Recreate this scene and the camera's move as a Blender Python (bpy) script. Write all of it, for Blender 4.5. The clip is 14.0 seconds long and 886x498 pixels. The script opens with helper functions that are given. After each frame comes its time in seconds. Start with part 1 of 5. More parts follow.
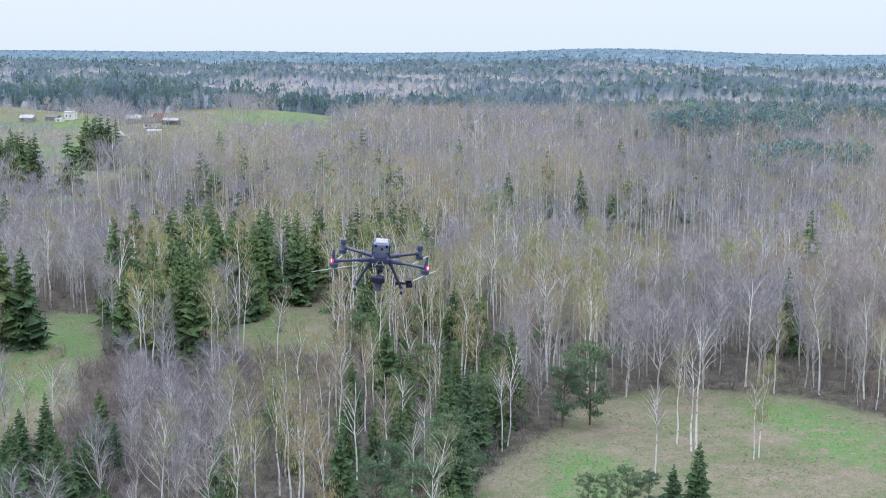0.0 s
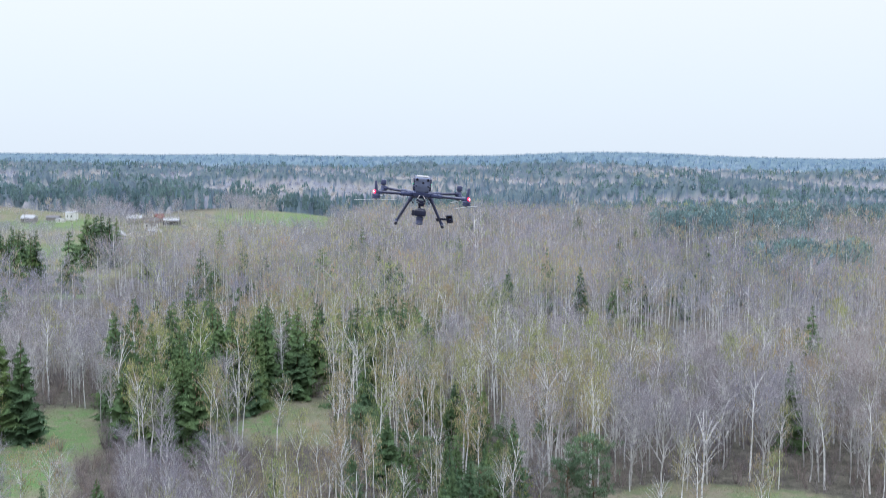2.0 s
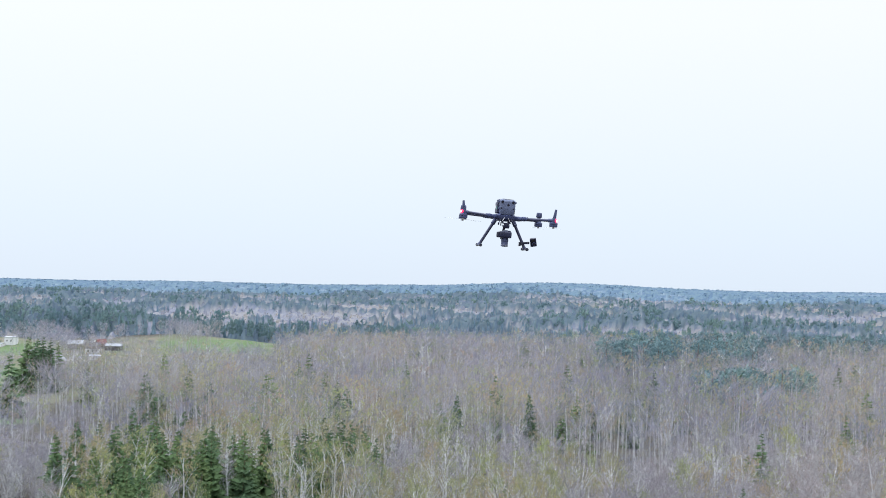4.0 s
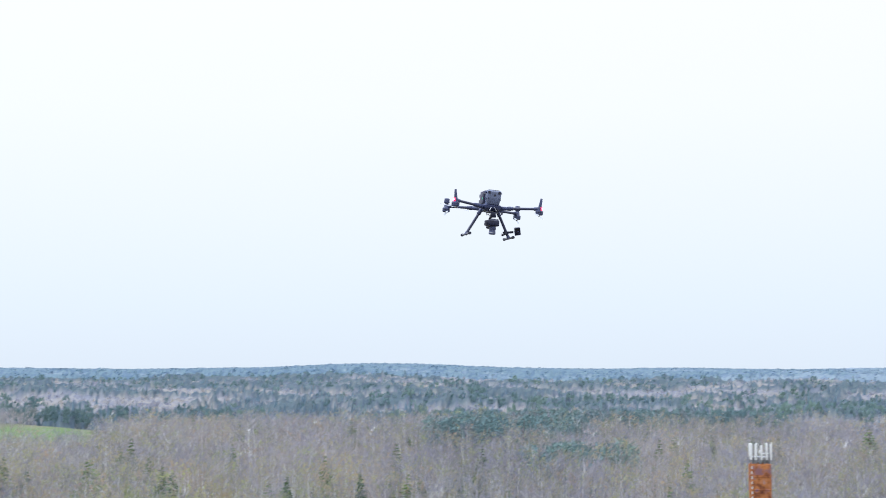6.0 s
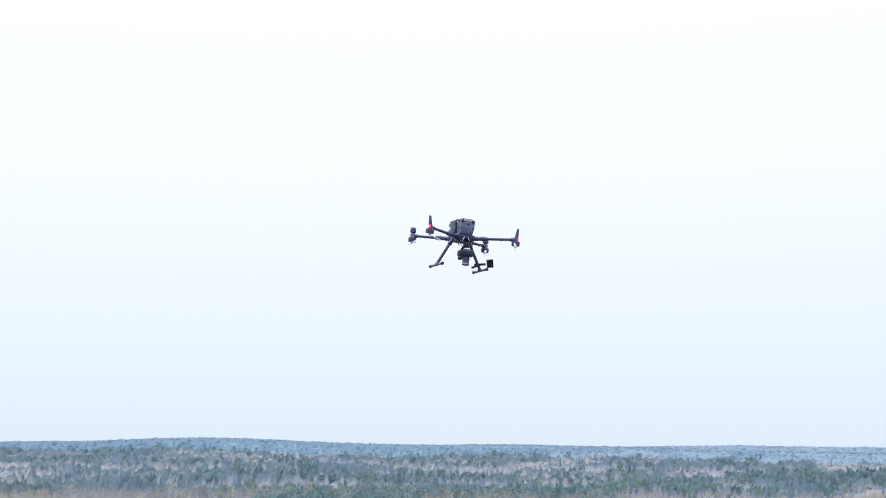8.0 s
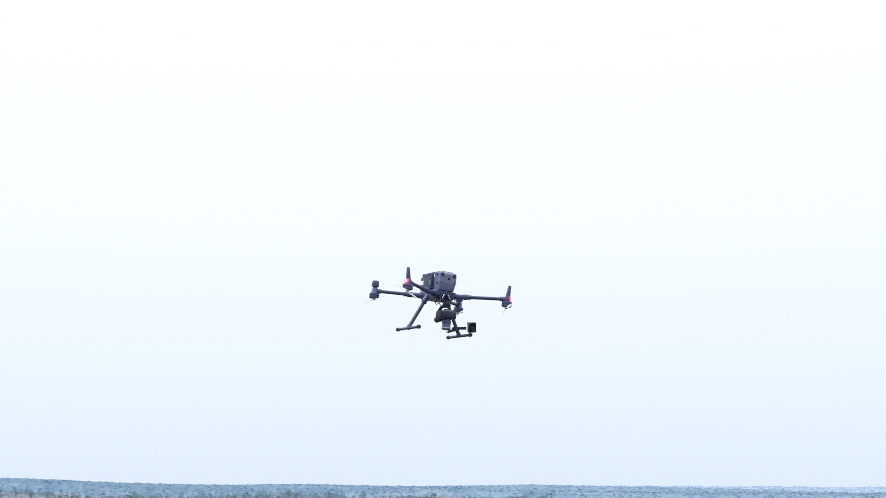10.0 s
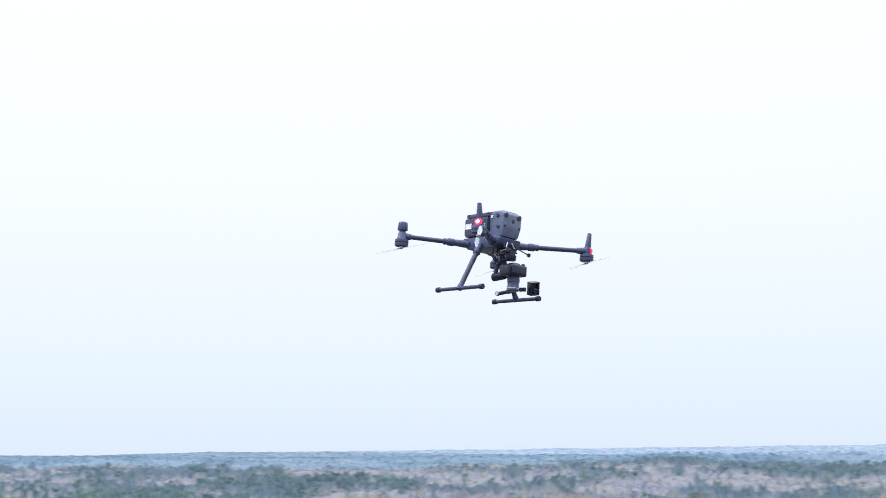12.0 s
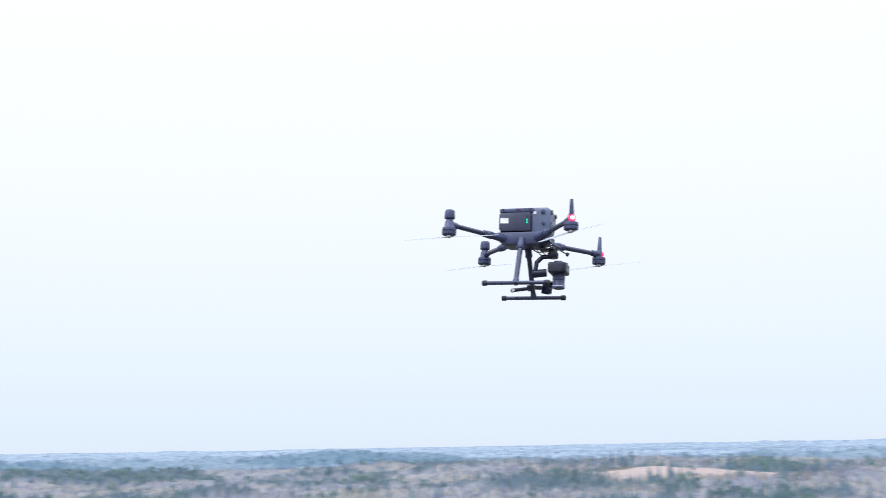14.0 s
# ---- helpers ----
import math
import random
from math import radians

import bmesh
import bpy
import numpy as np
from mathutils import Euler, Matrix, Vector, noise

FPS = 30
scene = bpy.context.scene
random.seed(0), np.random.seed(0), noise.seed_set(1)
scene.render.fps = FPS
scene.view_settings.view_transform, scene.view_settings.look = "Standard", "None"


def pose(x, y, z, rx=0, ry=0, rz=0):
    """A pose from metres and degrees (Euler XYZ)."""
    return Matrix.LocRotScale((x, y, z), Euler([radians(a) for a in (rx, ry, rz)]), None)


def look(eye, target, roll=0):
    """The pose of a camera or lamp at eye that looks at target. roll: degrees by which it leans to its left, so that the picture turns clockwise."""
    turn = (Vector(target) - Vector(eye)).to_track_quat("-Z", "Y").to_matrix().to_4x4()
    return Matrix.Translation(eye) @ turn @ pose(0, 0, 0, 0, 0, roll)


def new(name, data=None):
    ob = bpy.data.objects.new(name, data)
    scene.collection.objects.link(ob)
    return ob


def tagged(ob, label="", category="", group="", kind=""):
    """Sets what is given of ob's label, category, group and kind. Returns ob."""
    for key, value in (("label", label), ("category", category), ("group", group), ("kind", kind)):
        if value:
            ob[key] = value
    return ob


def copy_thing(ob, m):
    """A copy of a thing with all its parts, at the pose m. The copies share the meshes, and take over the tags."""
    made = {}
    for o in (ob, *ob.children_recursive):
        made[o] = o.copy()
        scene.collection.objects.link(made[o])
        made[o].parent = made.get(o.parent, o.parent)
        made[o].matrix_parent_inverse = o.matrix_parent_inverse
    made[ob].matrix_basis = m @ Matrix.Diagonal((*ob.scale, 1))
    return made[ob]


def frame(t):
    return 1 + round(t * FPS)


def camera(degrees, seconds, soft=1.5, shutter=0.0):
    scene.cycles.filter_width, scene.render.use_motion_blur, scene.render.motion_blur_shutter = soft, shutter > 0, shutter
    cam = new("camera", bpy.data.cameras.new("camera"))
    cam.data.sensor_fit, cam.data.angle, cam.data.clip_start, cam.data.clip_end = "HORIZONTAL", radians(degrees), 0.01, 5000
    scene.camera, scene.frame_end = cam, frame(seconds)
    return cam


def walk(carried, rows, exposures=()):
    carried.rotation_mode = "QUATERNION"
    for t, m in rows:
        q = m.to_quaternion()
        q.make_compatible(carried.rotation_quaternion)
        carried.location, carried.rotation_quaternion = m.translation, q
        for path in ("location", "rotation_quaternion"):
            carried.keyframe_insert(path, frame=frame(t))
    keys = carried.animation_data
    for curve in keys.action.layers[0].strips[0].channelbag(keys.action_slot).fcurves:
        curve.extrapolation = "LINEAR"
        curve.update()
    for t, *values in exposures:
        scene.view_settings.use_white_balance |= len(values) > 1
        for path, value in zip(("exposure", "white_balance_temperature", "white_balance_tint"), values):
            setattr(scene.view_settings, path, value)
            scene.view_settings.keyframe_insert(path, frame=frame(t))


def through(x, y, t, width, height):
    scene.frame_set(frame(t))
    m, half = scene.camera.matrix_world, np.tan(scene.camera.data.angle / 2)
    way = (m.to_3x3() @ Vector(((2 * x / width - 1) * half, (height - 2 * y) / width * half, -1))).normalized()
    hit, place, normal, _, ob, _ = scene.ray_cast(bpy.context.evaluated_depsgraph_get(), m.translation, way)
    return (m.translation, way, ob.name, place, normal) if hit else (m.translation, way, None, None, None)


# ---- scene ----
# The aircraft hovers 42 m above the meadow; the filming camera circles it at 6 to 11 m.
DRONE = Vector((0.0, 0.0, 42.0))
cam = camera(38.245, 14.0, soft=0.65, shutter=0.5)
# seconds, place, then turn about the vertical, tilt up and lean, in degrees
PATH = [
    (0.0, 0.265, -10.303, 43.651, -1.349, -8.766, 0.316),
    (0.5, 0.244, -10.074, 43.290, -1.352, -8.071, 0.473),
    (1.0, 0.237, -10.313, 42.964, -1.363, -7.380, 0.376),
    (1.5, 0.156, -10.454, 42.642, -1.371, -6.572, 0.303),
    (2.0, -0.074, -10.509, 42.302, -1.384, -4.172, 0.379),
    (2.5, -0.329, -10.313, 42.056, -1.411, -1.418, 0.366),
    (2.7, -0.449, -10.358, 41.951, -1.484, -0.551, 0.318),
    (4.8, -1.644, -10.399, 41.137, -6.602, 3.237, 0.634),
    (5.0, -1.768, -10.302, 41.057, -7.431, 3.922, 0.276),
    (5.5, -2.182, -10.608, 40.818, -9.309, 4.674, 0.096),
    (6.0, -2.600, -10.601, 40.614, -11.687, 5.359, 0.050),
    (6.5, -2.902, -10.299, 40.511, -14.321, 6.027, 0.355),
    (7.0, -3.184, -10.118, 40.415, -16.160, 6.831, 0.105),
    (7.5, -3.317, -9.823, 40.360, -17.604, 7.655, 0.400),
    (8.0, -3.488, -9.607, 40.332, -19.160, 8.732, 0.431),
    (8.5, -3.632, -9.250, 40.384, -20.830, 9.794, 0.507),
    (8.7, -3.678, -9.069, 40.415, -21.884, 10.191, 0.491),
    (10.8, -4.019, -6.160, 40.926, -32.670, 9.484, 0.043),
    (11.0, -4.051, -5.884, 40.944, -33.970, 9.111, -0.039),
    (11.5, -4.115, -5.099, 40.984, -37.614, 8.958, -0.440),
    (12.0, -4.263, -4.314, 41.011, -42.537, 8.996, -0.661),
    (12.5, -4.548, -3.635, 41.036, -48.485, 8.978, -0.881),
    (13.0, -4.959, -2.943, 41.041, -57.336, 8.924, -0.955),
    (13.5, -5.417, -2.229, 41.047, -65.732, 8.880, -1.021),
    (14.0, -5.874, -1.338, 41.018, -73.522, 8.862, -1.013),
]
# stops, white balance in kelvin, tint
EXPOSURES = [(0.0, 0.0, 5450, 10), (14.0, 0.0, 5450, 10)]
walk(cam, [(t, pose(x, y, z, 0, 0, turn) @ pose(0, 0, 0, 90 + tilt, 0, 0) @ pose(0, 0, 0, 0, 0, lean))
           for t, x, y, z, turn, tilt, lean in PATH], EXPOSURES)

# ---- light: bright overcast sky, a very soft sun behind thin cloud ----
SUN_ELEVATION, SUN_AZIMUTH = radians(48), radians(-60)
world = bpy.data.worlds.new("overcast_sky")
scene.world = world
world.use_nodes = True
nt = world.node_tree
nt.nodes.clear()
sky = nt.nodes.new("ShaderNodeTexSky")
sky.sky_type = "NISHITA"
sky.sun_disc = False
sky.sun_elevation, sky.sun_rotation = SUN_ELEVATION, SUN_AZIMUTH
sky.air_density, sky.dust_density = 1.0, 2.0
geo = nt.nodes.new("ShaderNodeTexCoord")
sep = nt.nodes.new("ShaderNodeSeparateXYZ")
nt.links.new(geo.outputs["Generated"], sep.inputs[0])
ramp = nt.nodes.new("ShaderNodeValToRGB")        # cloud cover: pale blue at the horizon, brighter overhead
for pos, col in ((0.0, (0.89, 0.885, 0.84)), (0.05, (0.935, 0.925, 0.865)), (0.12, (1.02, 0.97, 0.895)), (0.20, (1.10, 1.015, 0.910)), (0.36, (1.18, 1.05, 0.925)), (1.0, (1.01, 1.0, 0.97))):
    el = ramp.color_ramp.elements[0] if pos == 0 else ramp.color_ramp.elements[-1] if pos == 1 else ramp.color_ramp.elements.new(pos)
    el.position, el.color = pos, (*col, 1)
nt.links.new(sep.outputs["Z"], ramp.inputs[0])
power = nt.nodes.new("ShaderNodeMapRange")
for key, value in (("From Min", 0.40), ("From Max", 0.88), ("To Min", 1.0), ("To Max", 3.2)):
    power.inputs[key].default_value = value
nt.links.new(sep.outputs["Z"], power.inputs["Value"])
clouds = nt.nodes.new("ShaderNodeBackground")
nt.links.new(ramp.outputs[0], clouds.inputs["Color"])
nt.links.new(power.outputs[0], clouds.inputs["Strength"])
blue = nt.nodes.new("ShaderNodeBackground")
blue.inputs["Strength"].default_value = 0.1
nt.links.new(sky.outputs[0], blue.inputs["Color"])
cover = nt.nodes.new("ShaderNodeMixShader")
cover.inputs[0].default_value = 0.94
nt.links.new(blue.outputs[0], cover.inputs[1])
nt.links.new(clouds.outputs[0], cover.inputs[2])
out = nt.nodes.new("ShaderNodeOutputWorld")
nt.links.new(cover.outputs[0], out.inputs[0])

sun_data = bpy.data.lights.new("sun", "SUN")
sun_data.energy, sun_data.angle, sun_data.color = 1.0, radians(25), (1.0, 0.97, 0.92)
sun = new("sun", sun_data)
toward = Vector((math.cos(SUN_ELEVATION) * math.sin(SUN_AZIMUTH), math.cos(SUN_ELEVATION) * math.cos(SUN_AZIMUTH), math.sin(SUN_ELEVATION)))
sun.matrix_world = look(toward * 100, (0, 0, 0))


# ---- materials ----
def node_material(name, rough=0.8, metal=0.0, spec=0.3):
    m = bpy.data.materials.new(name)
    m.use_nodes = True
    b = m.node_tree.nodes["Principled BSDF"]
    b.inputs["Roughness"].default_value, b.inputs["Metallic"].default_value = rough, metal
    b.inputs["Specular IOR Level"].default_value = spec
    return m, m.node_tree, b


def noise_node(tree, scale, detail=3.0, kind="position", rough=0.55):
    n = tree.nodes.new("ShaderNodeTexNoise")
    n.inputs["Scale"].default_value, n.inputs["Detail"].default_value, n.inputs["Roughness"].default_value = scale, detail, rough
    if kind == "position":
        g = tree.nodes.new("ShaderNodeNewGeometry")
        tree.links.new(g.outputs["Position"], n.inputs["Vector"])
    else:
        g = tree.nodes.new("ShaderNodeTexCoord")
        tree.links.new(g.outputs["Object"], n.inputs["Vector"])
    return n


def ramp_node(tree, source, stops):
    r = tree.nodes.new("ShaderNodeValToRGB")
    els = r.color_ramp.elements
    while len(els) < len(stops):
        els.new(0.5)
    for e, (pos, col) in zip(els, stops):
        e.position, e.color = pos, (*col, 1)
    tree.links.new(source, r.inputs[0])
    return r


def mix_node(tree, fac, a, b, blend="MIX"):
    n = tree.nodes.new("ShaderNodeMix")
    n.data_type, n.blend_type = "RGBA", blend
    for key, src in ((0, fac), (6, a), (7, b)):
        if isinstance(src, (int, float)):
            n.inputs[key].default_value = src
        elif isinstance(src, tuple):
            n.inputs[key].default_value = (*src, 1)
        else:
            tree.links.new(src, n.inputs[key])
    return n.outputs[2]


def own_tint(tree):
    """A number from 0 to 1 that differs from tree to tree."""
    att = tree.nodes.new("ShaderNodeAttribute")
    att.attribute_name = "tree"
    info = tree.nodes.new("ShaderNodeObjectInfo")
    both = tree.nodes.new("ShaderNodeMath")
    both.operation = "ADD"
    tree.links.new(att.outputs["Fac"], both.inputs[0])
    tree.links.new(info.outputs["Random"], both.inputs[1])
    rest = tree.nodes.new("ShaderNodeMath")
    rest.operation = "FRACT"
    tree.links.new(both.outputs[0], rest.inputs[0])
    return rest.outputs[0]


def foliage(name, stops, scale=0.22, rough=0.75, through=0.0, fine=1.6, uneven=1.0, own=0.42):
    """Leaves, needles, twigs: colour changes from stand to stand, from tree to tree and from tuft to tuft."""
    m, tree, b = node_material(name, rough, 0, 0.15)
    big = noise_node(tree, scale, 1.0)
    shift = tree.nodes.new("ShaderNodeMath")
    shift.operation = "MULTIPLY_ADD"
    tree.links.new(own_tint(tree), shift.inputs[0])
    shift.inputs[1].default_value = own
    base = tree.nodes.new("ShaderNodeMath")
    base.operation = "MULTIPLY_ADD"
    tree.links.new(big.outputs["Fac"], base.inputs[0])
    base.inputs[1].default_value, base.inputs[2].default_value = 0.6, 0.2 - own / 2
    tree.links.new(base.outputs[0], shift.inputs[2])
    col = ramp_node(tree, shift.outputs[0], stops)
    small = noise_node(tree, fine, 2.0)
    dark = ramp_node(tree, small.outputs["Fac"], ((0.3, (1 - 0.38 * uneven,) * 3), (0.7, (1 + 0.25 * uneven,) * 3)))
    c = mix_node(tree, 1.0, col.outputs[0], dark.outputs[0], "MULTIPLY")
    stand = ramp_node(tree, noise_node(tree, 0.018, 3.0).outputs["Fac"], ((0.35, (0.80, 0.79, 0.86)), (0.5, (0.98, 0.97, 1.0)), (0.65, (1.16, 1.09, 0.96))))
    c = mix_node(tree, 1.0, c, stand.outputs[0], "MULTIPLY")
    tree.links.new(c, b.inputs["Base Color"])
    if through:
        t = tree.nodes.new("ShaderNodeBsdfTranslucent")
        tree.links.new(c, t.inputs["Color"])
        s = tree.nodes.new("ShaderNodeMixShader")
        s.inputs[0].default_value = through
        tree.links.new(b.outputs[0], s.inputs[1])
        tree.links.new(t.outputs[0], s.inputs[2])
        tree.links.new(s.outputs[0], tree.nodes["Material Output"].inputs[0])
    return m


M_BIRCH_BARK, tr, bs = node_material("birch_bark", 0.7)
n1 = noise_node(tr, 3.0, 4.0)
tr.links.new(ramp_node(tr, n1.outputs["Fac"], ((0.33, (0.12, 0.11, 0.105)), (0.42, (0.63, 0.63, 0.64)), (0.8, (0.79, 0.79, 0.80)))).outputs[0], bs.inputs["Base Color"])
M_GREY_BARK, tr, bs = node_material("grey_bark", 0.85)
n1 = noise_node(tr, 1.2, 4.0)
tr.links.new(ramp_node(tr, n1.outputs["Fac"], ((0.3, (0.28, 0.275, 0.28)), (0.62, (0.56, 0.555, 0.55)))).outputs[0], bs.inputs["Base Color"])
M_BROWN_BARK, tr, bs = node_material("brown_bark", 0.9)
n1 = noise_node(tr, 2.0, 4.0)
tr.links.new(ramp_node(tr, n1.outputs["Fac"], ((0.3, (0.06, 0.045, 0.035)), (0.7, (0.20, 0.13, 0.085)))).outputs[0], bs.inputs["Base Color"])
M_TWIG = foliage("bare_twigs", ((0.3, (0.27, 0.262, 0.298)), (0.5, (0.350, 0.340, 0.372)), (0.7, (0.315, 0.282, 0.285))), 0.12, 0.9, 0.3)
M_BIRCH_TWIG = foliage("birch_twigs", ((0.3, (0.193, 0.185, 0.190)), (0.7, (0.280, 0.275, 0.291))), 0.15, 0.9)
M_BIRCH_LEAF = foliage("young_birch_leaves", ((0.32, (0.345, 0.400, 0.165)), (0.5, (0.400, 0.395, 0.195)), (0.68, (0.430, 0.352, 0.215))), 0.16, 0.7, 0.45)
M_SPRUCE = foliage("spruce_needles", ((0.3, (0.071, 0.121, 0.064)), (0.55, (0.100, 0.162, 0.071)), (0.75, (0.139, 0.203, 0.078))), 0.14, 0.8)
M_PINE = foliage("pine_needles", ((0.3, (0.120, 0.190, 0.115)), (0.7, (0.175, 0.258, 0.140))), 0.14, 0.8)
M_BRUSH = foliage("brown_brush", ((0.3, (0.205, 0.185, 0.190)), (0.5, (0.265, 0.240, 0.240)), (0.7, (0.275, 0.232, 0.205))), 0.10, 0.9, 0.25)
M_BUSH_LEAF = foliage("bush_leaves", ((0.3, (0.25, 0.30, 0.08)), (0.7, (0.38, 0.36, 0.12))), 0.3, 0.7, 0.35)
# distance haze tints these: bluer twigs and duller leaves than the near trees
M_MID_HAZE_TWIG = foliage("hazed_bare_twigs", ((0.3, (0.275, 0.282, 0.345)), (0.48, (0.350, 0.355, 0.415)), (0.66, (0.360, 0.340, 0.360))), 0.06, 0.9, 0.28, 0.8, uneven=0.5)
M_MID_HAZE_BIRCH_TWIG = foliage("hazed_birch_twigs", ((0.3, (0.260, 0.262, 0.295)), (0.7, (0.315, 0.312, 0.315))), 0.10, 0.9, 0.28, 0.8, uneven=0.5)
M_MID_HAZE_LEAF = foliage("hazed_young_leaves", ((0.30, (0.345, 0.395, 0.205)), (0.45, (0.400, 0.400, 0.245)), (0.58, (0.415, 0.372, 0.262)), (0.70, (0.410, 0.330, 0.272))), 0.05, 0.8, 0.45, 0.8, uneven=0.5)
# aerial haze is mixed into these colours, paler and bluer than near trees
M_HAZE_BARE = foliage("hazed_bare_wood", ((0.3, (0.289, 0.315, 0.389)), (0.45, (0.334, 0.351, 0.404)), (0.55, (0.359, 0.361, 0.378)), (0.68, (0.373, 0.367, 0.341))), 0.014, 0.9, 0.45, 0.12, uneven=0.4)
M_HAZE_SPRUCE = foliage("hazed_spruce_wood", ((0.3, (0.177, 0.262, 0.325)), (0.7, (0.212, 0.304, 0.360))), 0.012, 0.9, 0.25, 0.2, uneven=0.4)
M_HAZE_PINE = foliage("hazed_pine_wood", ((0.3, (0.147, 0.230, 0.242)), (0.7, (0.189, 0.277, 0.262))), 0.02, 0.9, 0.15, 0.3, uneven=0.4)


# woods some 2 to 5 km off, on the skyline, haze in the colours
M_HORIZON_HAZE = foliage("horizon_wood", ((0.3, (0.304, 0.386, 0.497)), (0.7, (0.373, 0.442, 0.538))), 0.004, 0.95, 0.45, 0.02)
M_SKYLINE_HAZE_BARE = foliage("skyline_bare_wood", ((0.3, (0.199, 0.276, 0.356)), (0.7, (0.235, 0.305, 0.370))), 0.006, 0.95, 0.4, 0.02, uneven=0.4)
M_SKYLINE_HAZE_DARK = foliage("skyline_spruce_wood", ((0.3, (0.162, 0.251, 0.331)), (0.7, (0.192, 0.282, 0.356))), 0.006, 0.95, 0.35, 0.02, uneven=0.4)



def canopy_material(name, bare, conifer):
    """Roof of the far woods, haze and shade in its tones: leafless grey and tawny, or conifer green where the attribute
    says so.
    """
    m, tree, b = node_material(name, 0.95, 0, 0.1)
    att = tree.nodes.new("ShaderNodeAttribute")
    att.attribute_name = "conifer"
    c = ramp_node(tree, noise_node(tree, 0.010, 3.0).outputs["Fac"], bare)
    fine = ramp_node(tree, noise_node(tree, 0.22, 4.0, rough=0.7).outputs["Fac"], ((0.3, (0.84, 0.84, 0.85)), (0.7, (1.10, 1.10, 1.09))))
    c = mix_node(tree, att.outputs["Fac"], c.outputs[0], conifer)
    c = mix_node(tree, 1.0, c, fine.outputs[0], "MULTIPLY")
    crowns = ramp_node(tree, own_tint(tree), ((0.0, (0.80, 0.81, 0.88)), (0.5, (1.0, 0.98, 0.98)), (1.0, (1.20, 1.13, 1.0))))
    tree.links.new(mix_node(tree, 1.0, c, crowns.outputs[0], "MULTIPLY"), b.inputs["Base Color"])
    return m


# haze in the tones; darker than the crowns, as flat tops catch more light
M_HAZE_CANOPY = canopy_material("hazed_canopy", ((0.3, (0.165, 0.178, 0.215)), (0.46, (0.190, 0.198, 0.228)), (0.56, (0.203, 0.203, 0.213)), (0.7, (0.195, 0.191, 0.175))), (0.066, 0.098, 0.122))
# sheet between the middle trees, shade of their gaps in its dark brown
M_MID_SHADE_SHEET = canopy_material("mid_shade_sheet", ((0.34, (0.112, 0.106, 0.116)), (0.46, (0.128, 0.120, 0.126)), (0.56, (0.136, 0.122, 0.114)), (0.66, (0.140, 0.126, 0.100))), (0.050, 0.070, 0.060))
# skyline and horizon roofs: the distance haze is part of the colour
M_SKYLINE_HAZE_CANOPY = canopy_material("skyline_hazed_canopy", ((0.3, (0.144, 0.199, 0.259)), (0.7, (0.166, 0.216, 0.269))), (0.101, 0.156, 0.209))
M_HORIZON_HAZE_CANOPY = canopy_material("horizon_hazed_canopy", ((0.3, (0.216, 0.277, 0.354)), (0.7, (0.257, 0.308, 0.371))), (0.176, 0.227, 0.290))


